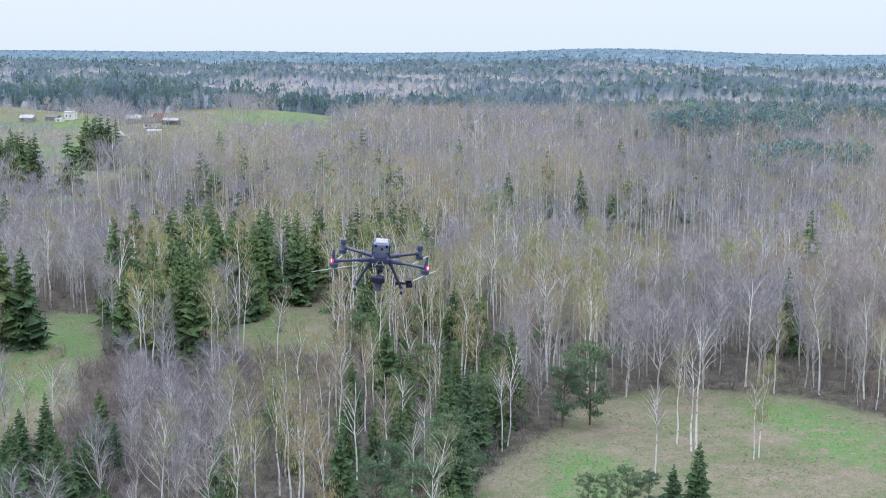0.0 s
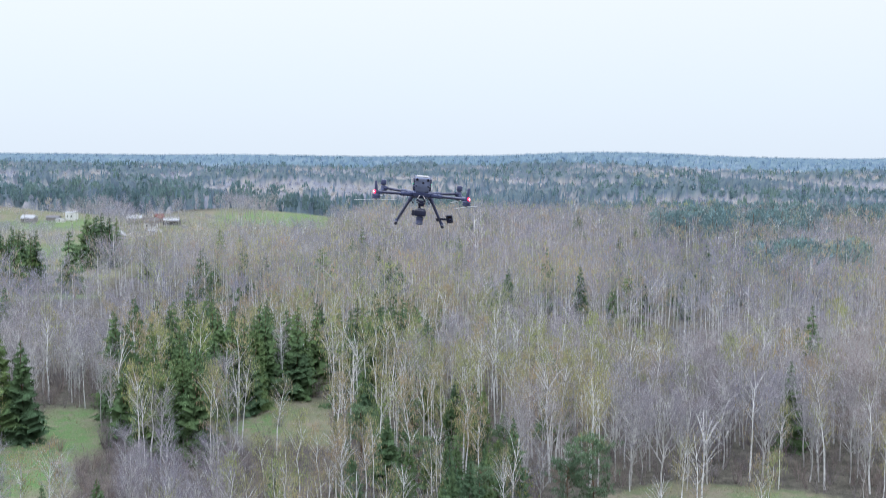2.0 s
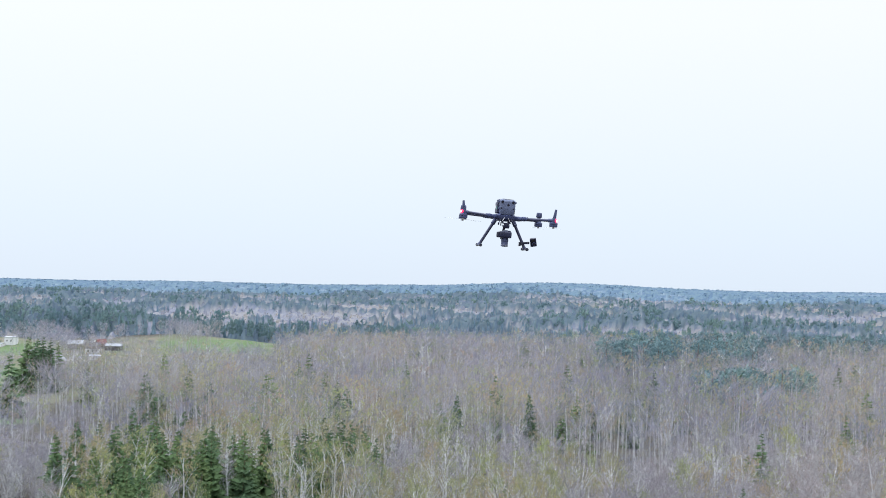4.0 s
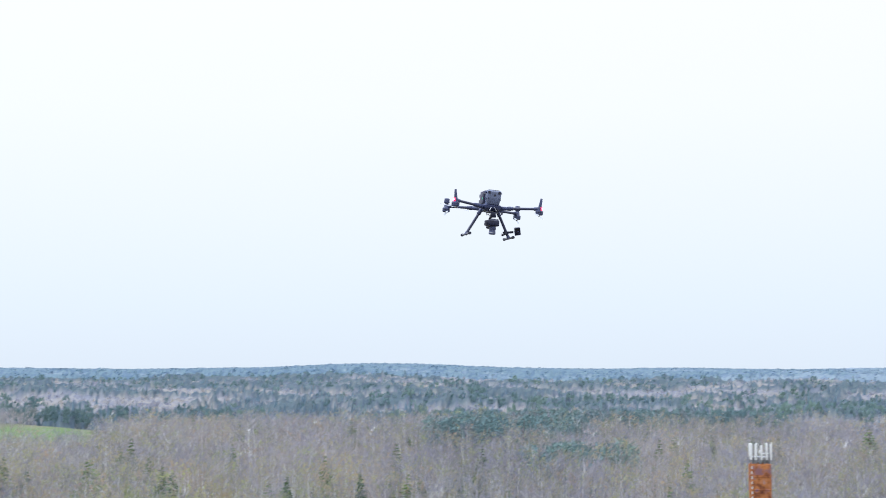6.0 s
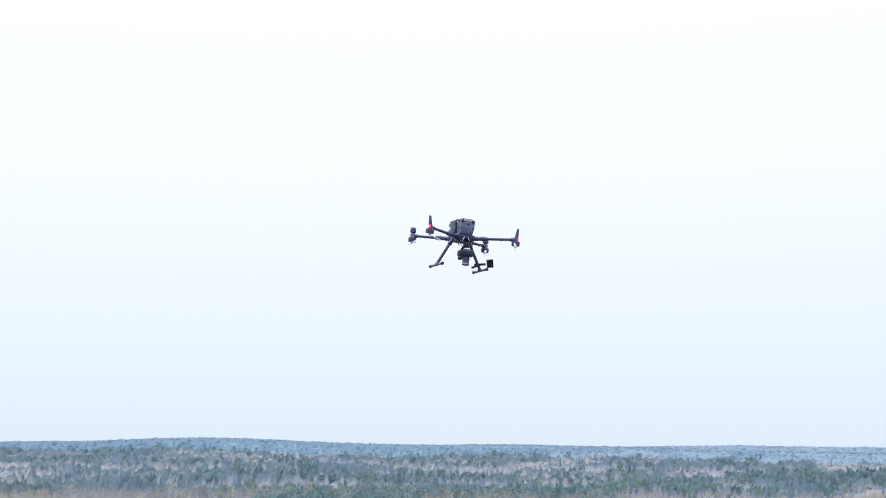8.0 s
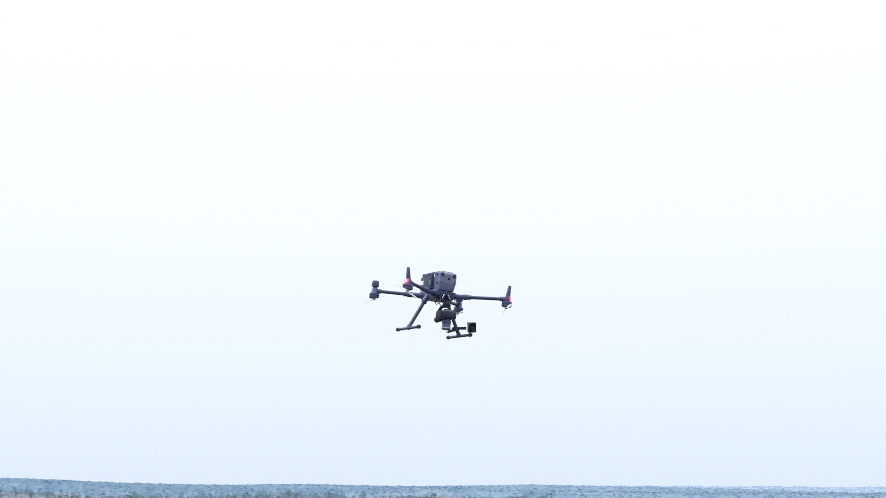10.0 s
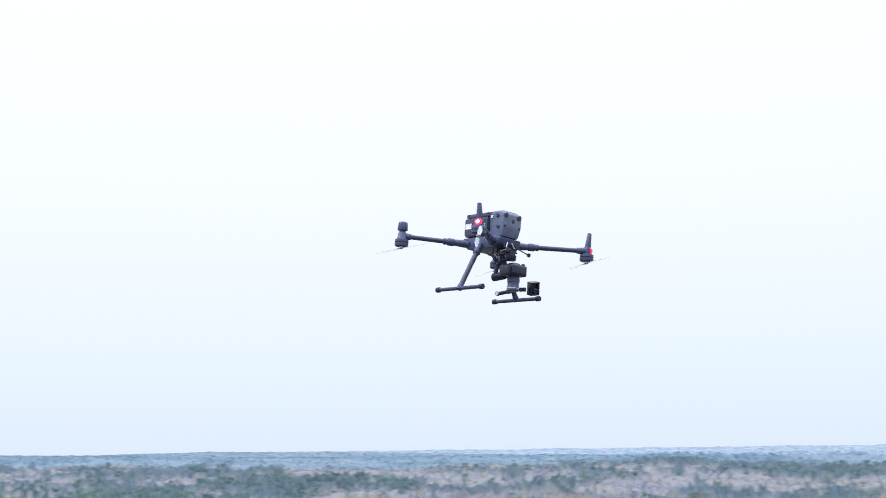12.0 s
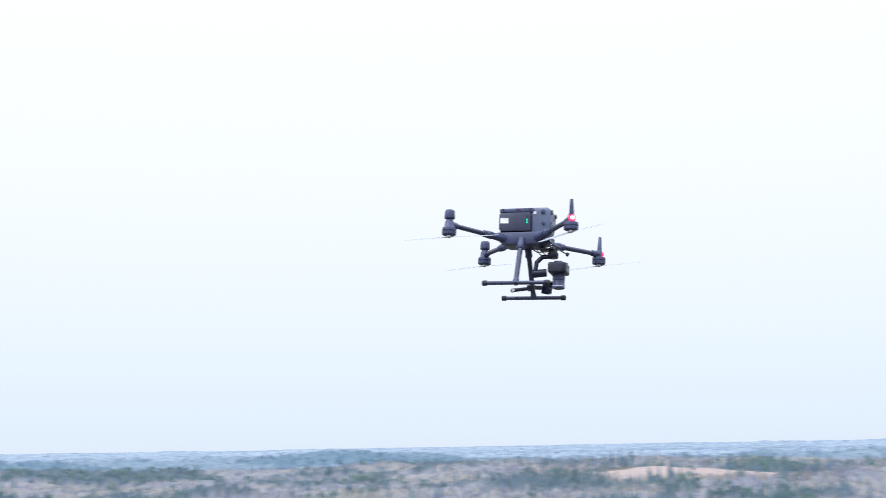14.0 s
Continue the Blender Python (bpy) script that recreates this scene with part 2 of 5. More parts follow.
def ground_material():
    """Spring ground: dry straw and leaf litter, fresh grass where the attribute says meadow."""
    m, tree, b = node_material("spring_ground", 0.95, 0, 0.1)
    att = tree.nodes.new("ShaderNodeAttribute")
    att.attribute_name = "meadow"
    wide = noise_node(tree, 0.075, 5.0, rough=0.65)
    mid = noise_node(tree, 0.5, 6.0, rough=0.7)
    fine = noise_node(tree, 4.0, 4.0)
    litter = ramp_node(tree, mid.outputs["Fac"], ((0.3, (0.046, 0.044, 0.036)), (0.5, (0.092, 0.087, 0.072)), (0.68, (0.165, 0.147, 0.122))))
    grass = ramp_node(tree, wide.outputs["Fac"], ((0.38, (0.239, 0.191, 0.162)), (0.46, (0.184, 0.171, 0.124)), (0.54, (0.142, 0.158, 0.090)), (0.64, (0.097, 0.149, 0.059))))
    grass2 = mix_node(tree, 0.55, grass.outputs[0], ramp_node(tree, mid.outputs["Fac"], ((0.36, (0.221, 0.176, 0.149)), (0.5, (0.153, 0.149, 0.101)), (0.64, (0.090, 0.124, 0.059)))).outputs[0])
    add = tree.nodes.new("ShaderNodeMath")
    add.operation = "MULTIPLY_ADD"
    tree.links.new(mid.outputs["Fac"], add.inputs[0])
    add.inputs[1].default_value = 0.9
    tree.links.new(att.outputs["Fac"], add.inputs[2])
    mask = ramp_node(tree, add.outputs[0], ((0.62, (0, 0, 0)), (1.0, (1, 1, 1))))
    col = mix_node(tree, mask.outputs[0], litter.outputs[0], grass2)
    green = tree.nodes.new("ShaderNodeAttribute")
    green.attribute_name = "lush"
    rich = tree.nodes.new("ShaderNodeMath")
    rich.operation = "MULTIPLY"
    tree.links.new(green.outputs["Fac"], rich.inputs[0])
    tree.links.new(ramp_node(tree, mid.outputs["Fac"], ((0.38, (0, 0, 0)), (0.55, (0.9, 0.9, 0.9)))).outputs[0], rich.inputs[1])
    col = mix_node(tree, rich.outputs[0], col, (0.100, 0.180, 0.062))
    earth = tree.nodes.new("ShaderNodeAttribute")
    earth.attribute_name = "soil"
    col = mix_node(tree, earth.outputs["Fac"], col, ramp_node(tree, wide.outputs["Fac"], ((0.3, (0.28, 0.230, 0.212)), (0.7, (0.36, 0.300, 0.275)))).outputs[0])
    speck = ramp_node(tree, fine.outputs["Fac"], ((0.3, (0.65, 0.65, 0.65)), (0.7, (1.25, 1.25, 1.25))))
    tree.links.new(mix_node(tree, 1.0, col, speck.outputs[0], "MULTIPLY"), b.inputs["Base Color"])
    bump = tree.nodes.new("ShaderNodeBump")
    bump.inputs["Strength"].default_value, bump.inputs["Distance"].default_value = 0.5, 0.3
    tree.links.new(fine.outputs["Fac"], bump.inputs["Height"])
    tree.links.new(bump.outputs[0], b.inputs["Normal"])
    return m


M_GROUND = ground_material()


# ---- ground ----
def smooth(a, b, x):
    k = np.clip((np.asarray(x, float) - a) / (b - a), 0, 1)
    return k * k * (3 - 2 * k)


def wave(x, y, size, seed=0.0):
    """Cheap smooth unevenness between -1 and 1, the same for arrays and single places."""
    x, y = np.asarray(x, float) / size + seed, np.asarray(y, float) / size - 1.7 * seed
    return (np.sin(x * 1.3 + 1.7 * np.sin(y * 0.9 + 0.4)) + np.sin(y * 1.7 + 1.3 * np.sin(x * 1.1 + 2.0)) + 0.7 * np.sin(1.9 * (x + y) + seed)) / 2.7


def height(x, y):
    """Level ground round the meadow, then low wooded ridges that rise to the skyline about 3 km off."""
    d = np.hypot(x, y)
    a = np.degrees(np.arctan2(x, y))
    ridge = 24 + 3.5 * (1 - smooth(18, 40, a)) + 5 * np.exp(-((a + 22) / 6) ** 2) + 15 * np.exp(-((a - 9) / 5.5) ** 2) + 3 * np.exp(-((a + 8) / 4) ** 2) + 4 * np.exp(-((a - 23) / 5) ** 2) - 5 * smooth(28, 31, a) + 1.2 * wave(a, a * 0.3, 2.0)
    z = smooth(600, 3200, d) * ridge
    z = z + smooth(500, 1100, d) * (1 - smooth(2300, 3200, d)) * 7.0 * wave(x, y, 260.0, 2.0)
    z = z + smooth(650, 900, d) * (1 - smooth(2000, 2800, d)) * 5.0 * wave(x, y, 42.0, 5.0)
    z = z + smooth(150, 500, d) * (1 - smooth(600, 1000, d)) * 2.2 * wave(x, y, 90.0, 1.0)
    z = z + 0.5 * wave(x, y, 21.0, 3.0) * (1 - smooth(300, 900, d))
    z = z + 10.5 * np.exp(-((a - 83.0) / 3.0) ** 2 - ((d - 1330) / 200) ** 2)      # the ploughed rise
    z = z + 8.0 * np.exp(-((a - 53) / 2.4) ** 2 - ((d - 1950) / 190) ** 2) + 10.0 * np.exp(-((a - 69.5) / 2.4) ** 2 - ((d - 2250) / 200) ** 2)      # low wooded hills
    return z + smooth(3400, 4900, d) * 18 * smooth(26, 32, a)


MEADOWS = [  # outlines of open grass, on the plan
    [(4, 90), (7, 112), (15, 131), (24, 147), (33, 152), (42, 152), (50, 149), (60, 138), (85, 125), (85, 90)],
    [(-46, 124), (-49, 139), (-58, 167), (-62, 200), (-52, 202), (-47, 180), (-44, 157), (-41, 140)],
    [(-30, 174), (-26, 206), (-13, 208), (-12, 172)], [(46, 246), (48, 276), (55, 275), (54, 246)],
    [(-262, 700), (-262, 812), (-196, 814), (-186, 700)], [(-168, 535), (-160, 604), (-140, 608), (-119, 490), (-128, 478)],
    [(-130, 360), (-98, 364), (-98, 386), (-130, 382)], [(-112, 745), (-56, 760), (-54, 872), (-128, 862)],
    [(1040, 50), (1035, 180), (1160, 205), (1165, 35)],
]
FIELDS = [  # rough fields round the farms, part grass and part scrub
    [(-168, 345), (-108, 362), (-100, 440), (-86, 462), (-60, 522), (-34, 530), (-52, 880), (-140, 885), (-300, 885), (-230, 600)],
]
LUSH = [[(43, 122), (41, 147), (49, 147), (56, 133), (53, 116)], [(-50, 140), (-58, 167), (-60, 200), (-53, 202), (-48, 178), (-45, 155)], [(14, 112), (17, 127), (24, 122), (21, 110)], [(-27, 182), (-24, 204), (-20, 200), (-21, 180)],
        [(-262, 700), (-262, 812), (-196, 814), (-186, 700)], [(-168, 535), (-160, 604), (-140, 608), (-119, 490), (-128, 478)], [(-130, 360), (-98, 364), (-98, 386), (-130, 382)], [(-112, 745), (-56, 760), (-54, 872), (-128, 862)]]
SOIL = [[(1170, 60), (1160, 190), (1330, 250), (1560, 190), (1540, 50), (1300, 20)], [(1690, 330), (1700, 430), (1800, 450), (1790, 340)]]


def within(x, y, outline):
    """Which places lie inside an outline."""
    hit = np.zeros(np.shape(x), bool)
    for (x0, y0), (x1, y1) in zip(outline, outline[1:] + outline[:1]):
        cross = (y0 > y) != (y1 > y)
        hit ^= cross & (x < (x1 - x0) * (y - y0) / (y1 - y0 + 1e-9) + x0)
    return hit


def openness(x, y, outlines, soft=0.012):
    """0 to 1, with soft uneven edges that widen with distance."""
    x, y = np.asarray(x, float), np.asarray(y, float)
    d = np.hypot(x, y) * soft
    best = np.zeros(np.shape(x))
    for o in outlines:
        total = 0
        for dx, dy in ((0, 0), (1, 0), (-1, 0), (0, 1), (0, -1), (0.7, 0.7), (-0.7, 0.7), (0.7, -0.7), (-0.7, -0.7)):
            total = total + within(x + d * (dx + 0.8 * wave(x, y, 6.0)), y + d * (dy + 0.8 * wave(x, y, 7.0, 3.0)), o)
        best = np.maximum(best, total / 9.0)
    return best


def meadow(x, y):
    return openness(x, y, MEADOWS)


def unwooded(x, y):
    return openness(x, y, MEADOWS + FIELDS + SOIL)


def sheet(name, verts, faces, materials, face_mats=None, smooth_faces=False):
    """A mesh object out of arrays (triangles or quads)."""
    me = bpy.data.meshes.new(name)
    n, k = faces.shape
    me.vertices.add(len(verts))
    me.vertices.foreach_set("co", np.ascontiguousarray(verts, np.float32).ravel())
    me.loops.add(n * k)
    me.loops.foreach_set("vertex_index", np.ascontiguousarray(faces, np.int32).ravel())
    me.polygons.add(n)
    me.polygons.foreach_set("loop_start", np.arange(0, n * k, k, dtype=np.int32))
    for m in materials:
        me.materials.append(m)
    if face_mats is not None:
        me.polygons.foreach_set("material_index", np.ascontiguousarray(face_mats, np.int32))
    me.polygons.foreach_set("use_smooth", np.full(n, smooth_faces))
    me.update(calc_edges=True)
    return me


RINGS = np.concatenate([np.linspace(0.01, 80, 14), np.linspace(84, 260, 90), 260 * (4850 / 260) ** np.linspace(0.008, 1, 120)])
SPOKES = 420
# finer where the land is seen: azimuth -25 to 100 degrees
turns = np.radians(np.concatenate([np.linspace(-25, 100, 330, endpoint=False), np.linspace(100, 335, SPOKES - 330, endpoint=False)]))
gx, gy = np.outer(RINGS, np.sin(turns)), np.outer(RINGS, np.cos(turns))
gz = height(gx, gy)
idx = np.arange(len(RINGS) * SPOKES).reshape(len(RINGS), SPOKES)
nxt = np.roll(idx, -1, 1)
quads = np.stack([idx[:-1], nxt[:-1], nxt[1:], idx[1:]], -1).reshape(-1, 4)
me = sheet("ground", np.stack([gx, gy, gz], -1).reshape(-1, 3), quads, [M_GROUND], smooth_faces=True)
at = me.attributes.new("meadow", "FLOAT", "POINT")
at.data.foreach_set("value", np.maximum(meadow(gx, gy), 0.62 * openness(gx, gy, FIELDS)).astype(np.float32).ravel())
at = me.attributes.new("soil", "FLOAT", "POINT")
at.data.foreach_set("value", openness(gx, gy, SOIL).astype(np.float32).ravel())
at = me.attributes.new("lush", "FLOAT", "POINT")
at.data.foreach_set("value", openness(gx, gy, LUSH).astype(np.float32).ravel())
ground = tagged(new("ground", me), "spring ground of dry straw, leaf litter and fresh green grass", "ground", kind="structure")


# ---- trees: shapes as arrays of points, triangles and material numbers ----
class Shape:
    def __init__(self):
        self.v, self.f, self.m, self.n = [], [], [], 0

    def add(self, verts, faces, mat):
        verts, faces = np.asarray(verts, float).reshape(-1, 3), np.asarray(faces, int).reshape(-1, 3)
        self.v.append(verts)
        self.f.append(faces + self.n)
        self.m.append(np.full(len(faces), mat))
        self.n += len(verts)

    def arrays(self):
        return np.concatenate(self.v), np.concatenate(self.f), np.concatenate(self.m)


def tube(s, path, radii, sides, mat):
    """A tapering limb along a path of points."""
    path = np.asarray(path, float)
    rings = []
    for i, p in enumerate(path):
        d = path[min(i + 1, len(path) - 1)] - path[max(i - 1, 0)]
        d = d / (np.linalg.norm(d) + 1e-9)
        u = np.cross(d, (0.3, 0.9, 0.2))
        u /= np.linalg.norm(u) + 1e-9
        w = np.cross(d, u)
        a = np.arange(sides) * 2 * np.pi / sides
        rings.append(p + radii[i] * (np.cos(a)[:, None] * u + np.sin(a)[:, None] * w))
    k = len(path)
    f = []
    for i in range(k - 1):
        for j in range(sides):
            a, b = i * sides + j, i * sides + (j + 1) % sides
            f += [(a, b, b + sides), (a, b + sides, a + sides)]
    s.add(np.concatenate(rings), f, mat)


def slivers(s, start, end, width, mat, rng):
    """Thin twigs: one narrow triangle each, standing any way round."""
    start, end = np.asarray(start, float), np.asarray(end, float)
    side = np.cross(end - start, rng.normal(size=start.shape))
    side /= np.linalg.norm(side, axis=1, keepdims=True) + 1e-9
    side *= np.asarray(width).reshape(-1, 1) / 2
    n = len(start)
    s.add(np.stack([start - side, start + side, end], 1).reshape(-1, 3), np.arange(3 * n).reshape(n, 3), mat)


def flecks(s, centre, size, mat, rng):
    """Small leaves or needle tufts: one triangle each, any way round."""
    n = len(centre)
    a, b = rng.normal(size=(n, 3)), rng.normal(size=(n, 3))
    a /= np.linalg.norm(a, axis=1, keepdims=True)
    b = np.cross(a, b)
    b /= np.linalg.norm(b, axis=1, keepdims=True)
    r = np.asarray(size).reshape(-1, 1)
    s.add(np.stack([centre + a * r, centre - a * r * 0.5 + b * r * 0.7, centre - a * r * 0.6 - b * r * 0.6], 1).reshape(-1, 3), np.arange(3 * n).reshape(n, 3), mat)


def leaning_trunk(h, r, rng, bend, steps=6):
    t = np.linspace(0, 1, steps)
    off = rng.normal(size=2) * bend * h
    wob = rng.normal(size=(steps, 2)) * 0.010 * h
    wob[0] = 0
    path = np.stack([off[0] * t ** 1.6 + wob[:, 0], off[1] * t ** 1.6 + wob[:, 1], h * t], 1)
    return path, r * (1 - 0.88 * t)


def along(path, t):
    k = np.clip(np.asarray(t), 0, 0.9999) * (len(path) - 1)
    i = k.astype(int)
    return path[i] + (path[i + 1] - path[i]) * (k - i)[:, None]


# Crown materials: 0 main bark, 1 twigs, 2 leaves or needles
def birch_shape(seed, h=15.0, leafy=1.0, detail=1.0, white=True):
    """Slender birch: white trunk, rising limbs, hanging twigs, a thin veil of young leaves."""
    rng = np.random.default_rng(seed)
    trunk, crown = Shape(), Shape()
    path, rad = leaning_trunk(h, 0.0100 * h, rng, 0.055)
    tube(trunk, path, rad, 4, 0)
    n = int(30 * detail)
    t = np.sort(rng.uniform(0.33, 0.97, n))
    p0 = along(path, t)
    turn = rng.uniform(0, 2 * np.pi, n)
    reach = h * (0.02 + 0.125 * np.sin(np.pi * np.clip((1.02 - t) / 0.72, 0, 1)) ** 0.8) * rng.uniform(0.7, 1.2, n)
    rise = reach * rng.uniform(0.9, 1.7, n)
    p1 = p0 + np.stack([np.cos(turn) * reach * 0.55, np.sin(turn) * reach * 0.55, rise * 0.65], 1)
    p2 = p0 + np.stack([np.cos(turn) * reach, np.sin(turn) * reach, rise * 0.95], 1)
    for a, b, c, r in zip(p0, p1, p2, reach):
        tube(crown, [a, b, c], [0.011 * r + 0.012, 0.007 * r + 0.008, 0.004], 3, 0 if white and r > 0.125 * h else 1)
    k = int(11 * detail)
    base = np.concatenate([p0 + (p1 - p0) * 0.6, p1, p1 + (p2 - p1) * 0.5, p2])
    base = np.repeat(base, max(k // 4, 1), 0)
    d = rng.normal(size=base.shape) * (0.022 * h, 0.022 * h, 0.020 * h) + (0, 0, 0.010 * h)
    tips = base + d
    slivers(crown, base, tips, rng.uniform(0.018, 0.034, len(base)) / math.sqrt(detail), 1, rng)
    droop = tips + rng.normal(size=tips.shape) * (0.012 * h, 0.012 * h, 0.01 * h) - (0, 0, 0.035 * h)
    slivers(crown, base + d * 0.7, droop, rng.uniform(0.016, 0.030, len(base)) / math.sqrt(detail), 1, rng)
    if leafy > 0:
        m = int(850 * detail * leafy)                       # hanging strands of small leaves, and loose leaves
        pick = rng.integers(0, len(tips), m)
        mixk = rng.uniform(0, 1, (m, 1))
        c = tips[pick] * (1 - mixk) + droop[pick] * mixk + rng.normal(size=(m, 3)) * 0.017 * h
        slivers(crown, c, c + rng.normal(size=(m, 3)) * (0.10, 0.10, 0.10) - (0, 0, 0.45), rng.uniform(0.05, 0.10, m) / detail ** 0.5, 2, rng)
        m = int(650 * detail * leafy)
        pick = rng.integers(0, len(tips), m)
        c = tips[pick] + rng.normal(size=(m, 3)) * 0.020 * h
        flecks(crown, c, rng.uniform(0.045, 0.085, m) / detail ** 0.5, 2, rng)
    return trunk.arrays(), crown.arrays()


def bare_shape(seed, h=14.0, detail=1.0, spread=1.0):
    """Bare aspen or alder: forked grey limbs that fan out and up, side limbs, and a haze of fine twigs."""
    rng = np.random.default_rng(seed)
    trunk, crown = Shape(), Shape()
    path, rad = leaning_trunk(h * 0.92, 0.0085 * h, rng, 0.04)
    tube(trunk, path, rad, 4, 0)
    n = 20
    t = np.sort(rng.uniform(0.26, 0.93, n))
    p0 = along(path, t)
    turn = np.arange(n) * 2.4 + rng.normal(size=n) * 0.4
    length = h * (0.10 + 0.34 * (1 - t)) * rng.uniform(0.75, 1.2, n)
    lean = rng.uniform(0.38, 0.85, n) * spread
    flat = np.stack([np.cos(turn), np.sin(turn), np.zeros(n)], 1)
    way = flat * np.sin(lean)[:, None] + np.cos(lean)[:, None] * (0, 0, 1)
    p1 = p0 + way * length[:, None] * 0.5 + rng.normal(size=(n, 3)) * 0.010 * h
    p2 = p0 + way * length[:, None] * (0.92, 0.92, 1.1) + rng.normal(size=(n, 3)) * 0.014 * h
    for a, b, c, ln in zip(p0, p1, p2, length):
        tube(crown, [a, b, c], [0.011 * ln + 0.018, 0.008 * ln + 0.012, 0.008], 3, 0)
    k = 5                                                  # side limbs
    s = rng.uniform(0.3, 0.95, (n, k, 1))
    q0 = (p0[:, None] * (1 - s) ** 2 + 2 * p1[:, None] * s * (1 - s) + p2[:, None] * s ** 2).reshape(-1, 3)
    qd = np.repeat(way, k, 0) * 0.6 + rng.normal(size=q0.shape) * 0.55
    qd[:, 2] = np.abs(qd[:, 2]) * 0.8 + 0.25
    qd *= (0.055 + 0.05 * rng.random((len(q0), 1))) * h / np.linalg.norm(qd, axis=1, keepdims=True) * 1.5
    slivers(crown, q0, q0 + qd, rng.uniform(0.04, 0.07, len(q0)), 0, rng)
    each = max(int(9 * detail), 3)
    f = rng.uniform(0.1, 1.0, (len(q0), each, 1))
    base = (q0[:, None] + qd[:, None] * f).reshape(-1, 3)
    tips = base + np.repeat(qd, each, 0) * 0.35 + rng.normal(size=base.shape) * 0.030 * h + (0, 0, 0.012 * h)
    wide = rng.uniform(0.016, 0.032, len(base)) / math.sqrt(detail)
    slivers(crown, base, tips, wide, 1, rng)
    slivers(crown, (base + tips) / 2, tips + rng.normal(size=base.shape) * 0.022 * h, wide, 1, rng)
    return trunk.arrays(), crown.arrays()


def spruce_shape(seed, h=13.0, detail=1.0, girth=0.19):
    """Spruce: uneven whorls of drooping boughs, each a spray of hanging needle twigs, up to a pointed top."""
    rng = np.random.default_rng(seed)
    trunk, crown = Shape(), Shape()
    path, rad = leaning_trunk(h, 0.012 * h, rng, 0.008)
    tube(trunk, path, rad, 4, 0)
    rows = max(int(29 * detail ** 0.5), 17)
    z = h * (0.06 + 0.91 * (np.arange(rows) / (rows - 1)) ** 0.9)
    lop = rng.uniform(0.72, 1.18, 8)
    zz, aa = [], []
    for i in range(rows):
        m = max(4, int(8 * (0.55 + 0.45 * (1 - z[i] / h))))
        zz.append(z[i] + rng.normal(size=m) * 0.016 * h)
        aa.append(2 * np.pi * (np.arange(m) + 0.5 * (i % 2)) / m + rng.normal(size=m) * 0.28)
    zz, aa = np.clip(np.concatenate(zz), 0.03 * h, 0.985 * h), np.concatenate(aa)
    n = len(zz)
    r = (girth * h * (1 - zz / h) ** 0.85 * rng.uniform(0.62, 1.22, n) + 0.10) * lop[(aa / (2 * np.pi) * 8).astype(int) % 8]
    out_ = np.stack([np.cos(aa), np.sin(aa), np.zeros(n)], 1)
    side = np.stack([-np.sin(aa), np.cos(aa), np.zeros(n)], 1)
    root = np.stack([np.zeros(n), np.zeros(n), zz], 1)
    dip = (-0.10 - 0.22 * (1 - zz / h)) * r + 0.06 * r * rng.normal(size=n)
    tip = root + out_ * r[:, None] + dip[:, None] * (0, 0, 1)
    wide = (0.28 * r + 0.08)[:, None]
    mid = root * 0.42 + tip * 0.58
    low = (0.26 * r + 0.14)[:, None] * (0, 0, 1)
    v = np.stack([root, mid + side * wide - low, mid - side * wide - low, tip], 1).reshape(-1, 3)
    f = (np.arange(n)[:, None, None] * 4 + np.array([[0, 1, 3], [0, 3, 2]])).reshape(-1, 3)
    crown.add(v, f, 2)
    each = max(int(10 * detail), 4)
    k = rng.uniform(0.18, 1.02, (n, each, 1))
    base = (root[:, None] * (1 - k) + tip[:, None] * k).reshape(-1, 3)
    reach = np.repeat(r, each)[:, None]
    sway = rng.choice((-1.0, 1.0), (n * each, 1)) * rng.uniform(0.15, 1.0, (n * each, 1))
    end = base + np.repeat(side, each, 0) * sway * (0.26 * reach + 0.06) + np.repeat(out_, each, 0) * (0.16 * reach + 0.05) - (0.05 + 0.13 * reach * rng.random((n * each, 1))) * (0, 0, 1)
    slivers(crown, base, end, (0.05 + 0.05 * reach[:, 0]) * rng.uniform(0.8, 1.7, n * each) / detail ** 0.5, 2, rng)
    hang = 0.5 * (base + end)
    slivers(crown, hang[::2], hang[::2] - (0.12 + 0.16 * reach[::2]) * (0, 0, 1) + rng.normal(size=hang[::2].shape) * 0.05, rng.uniform(0.05, 0.11, len(hang[::2])), 2, rng)
    return trunk.arrays(), crown.arrays()


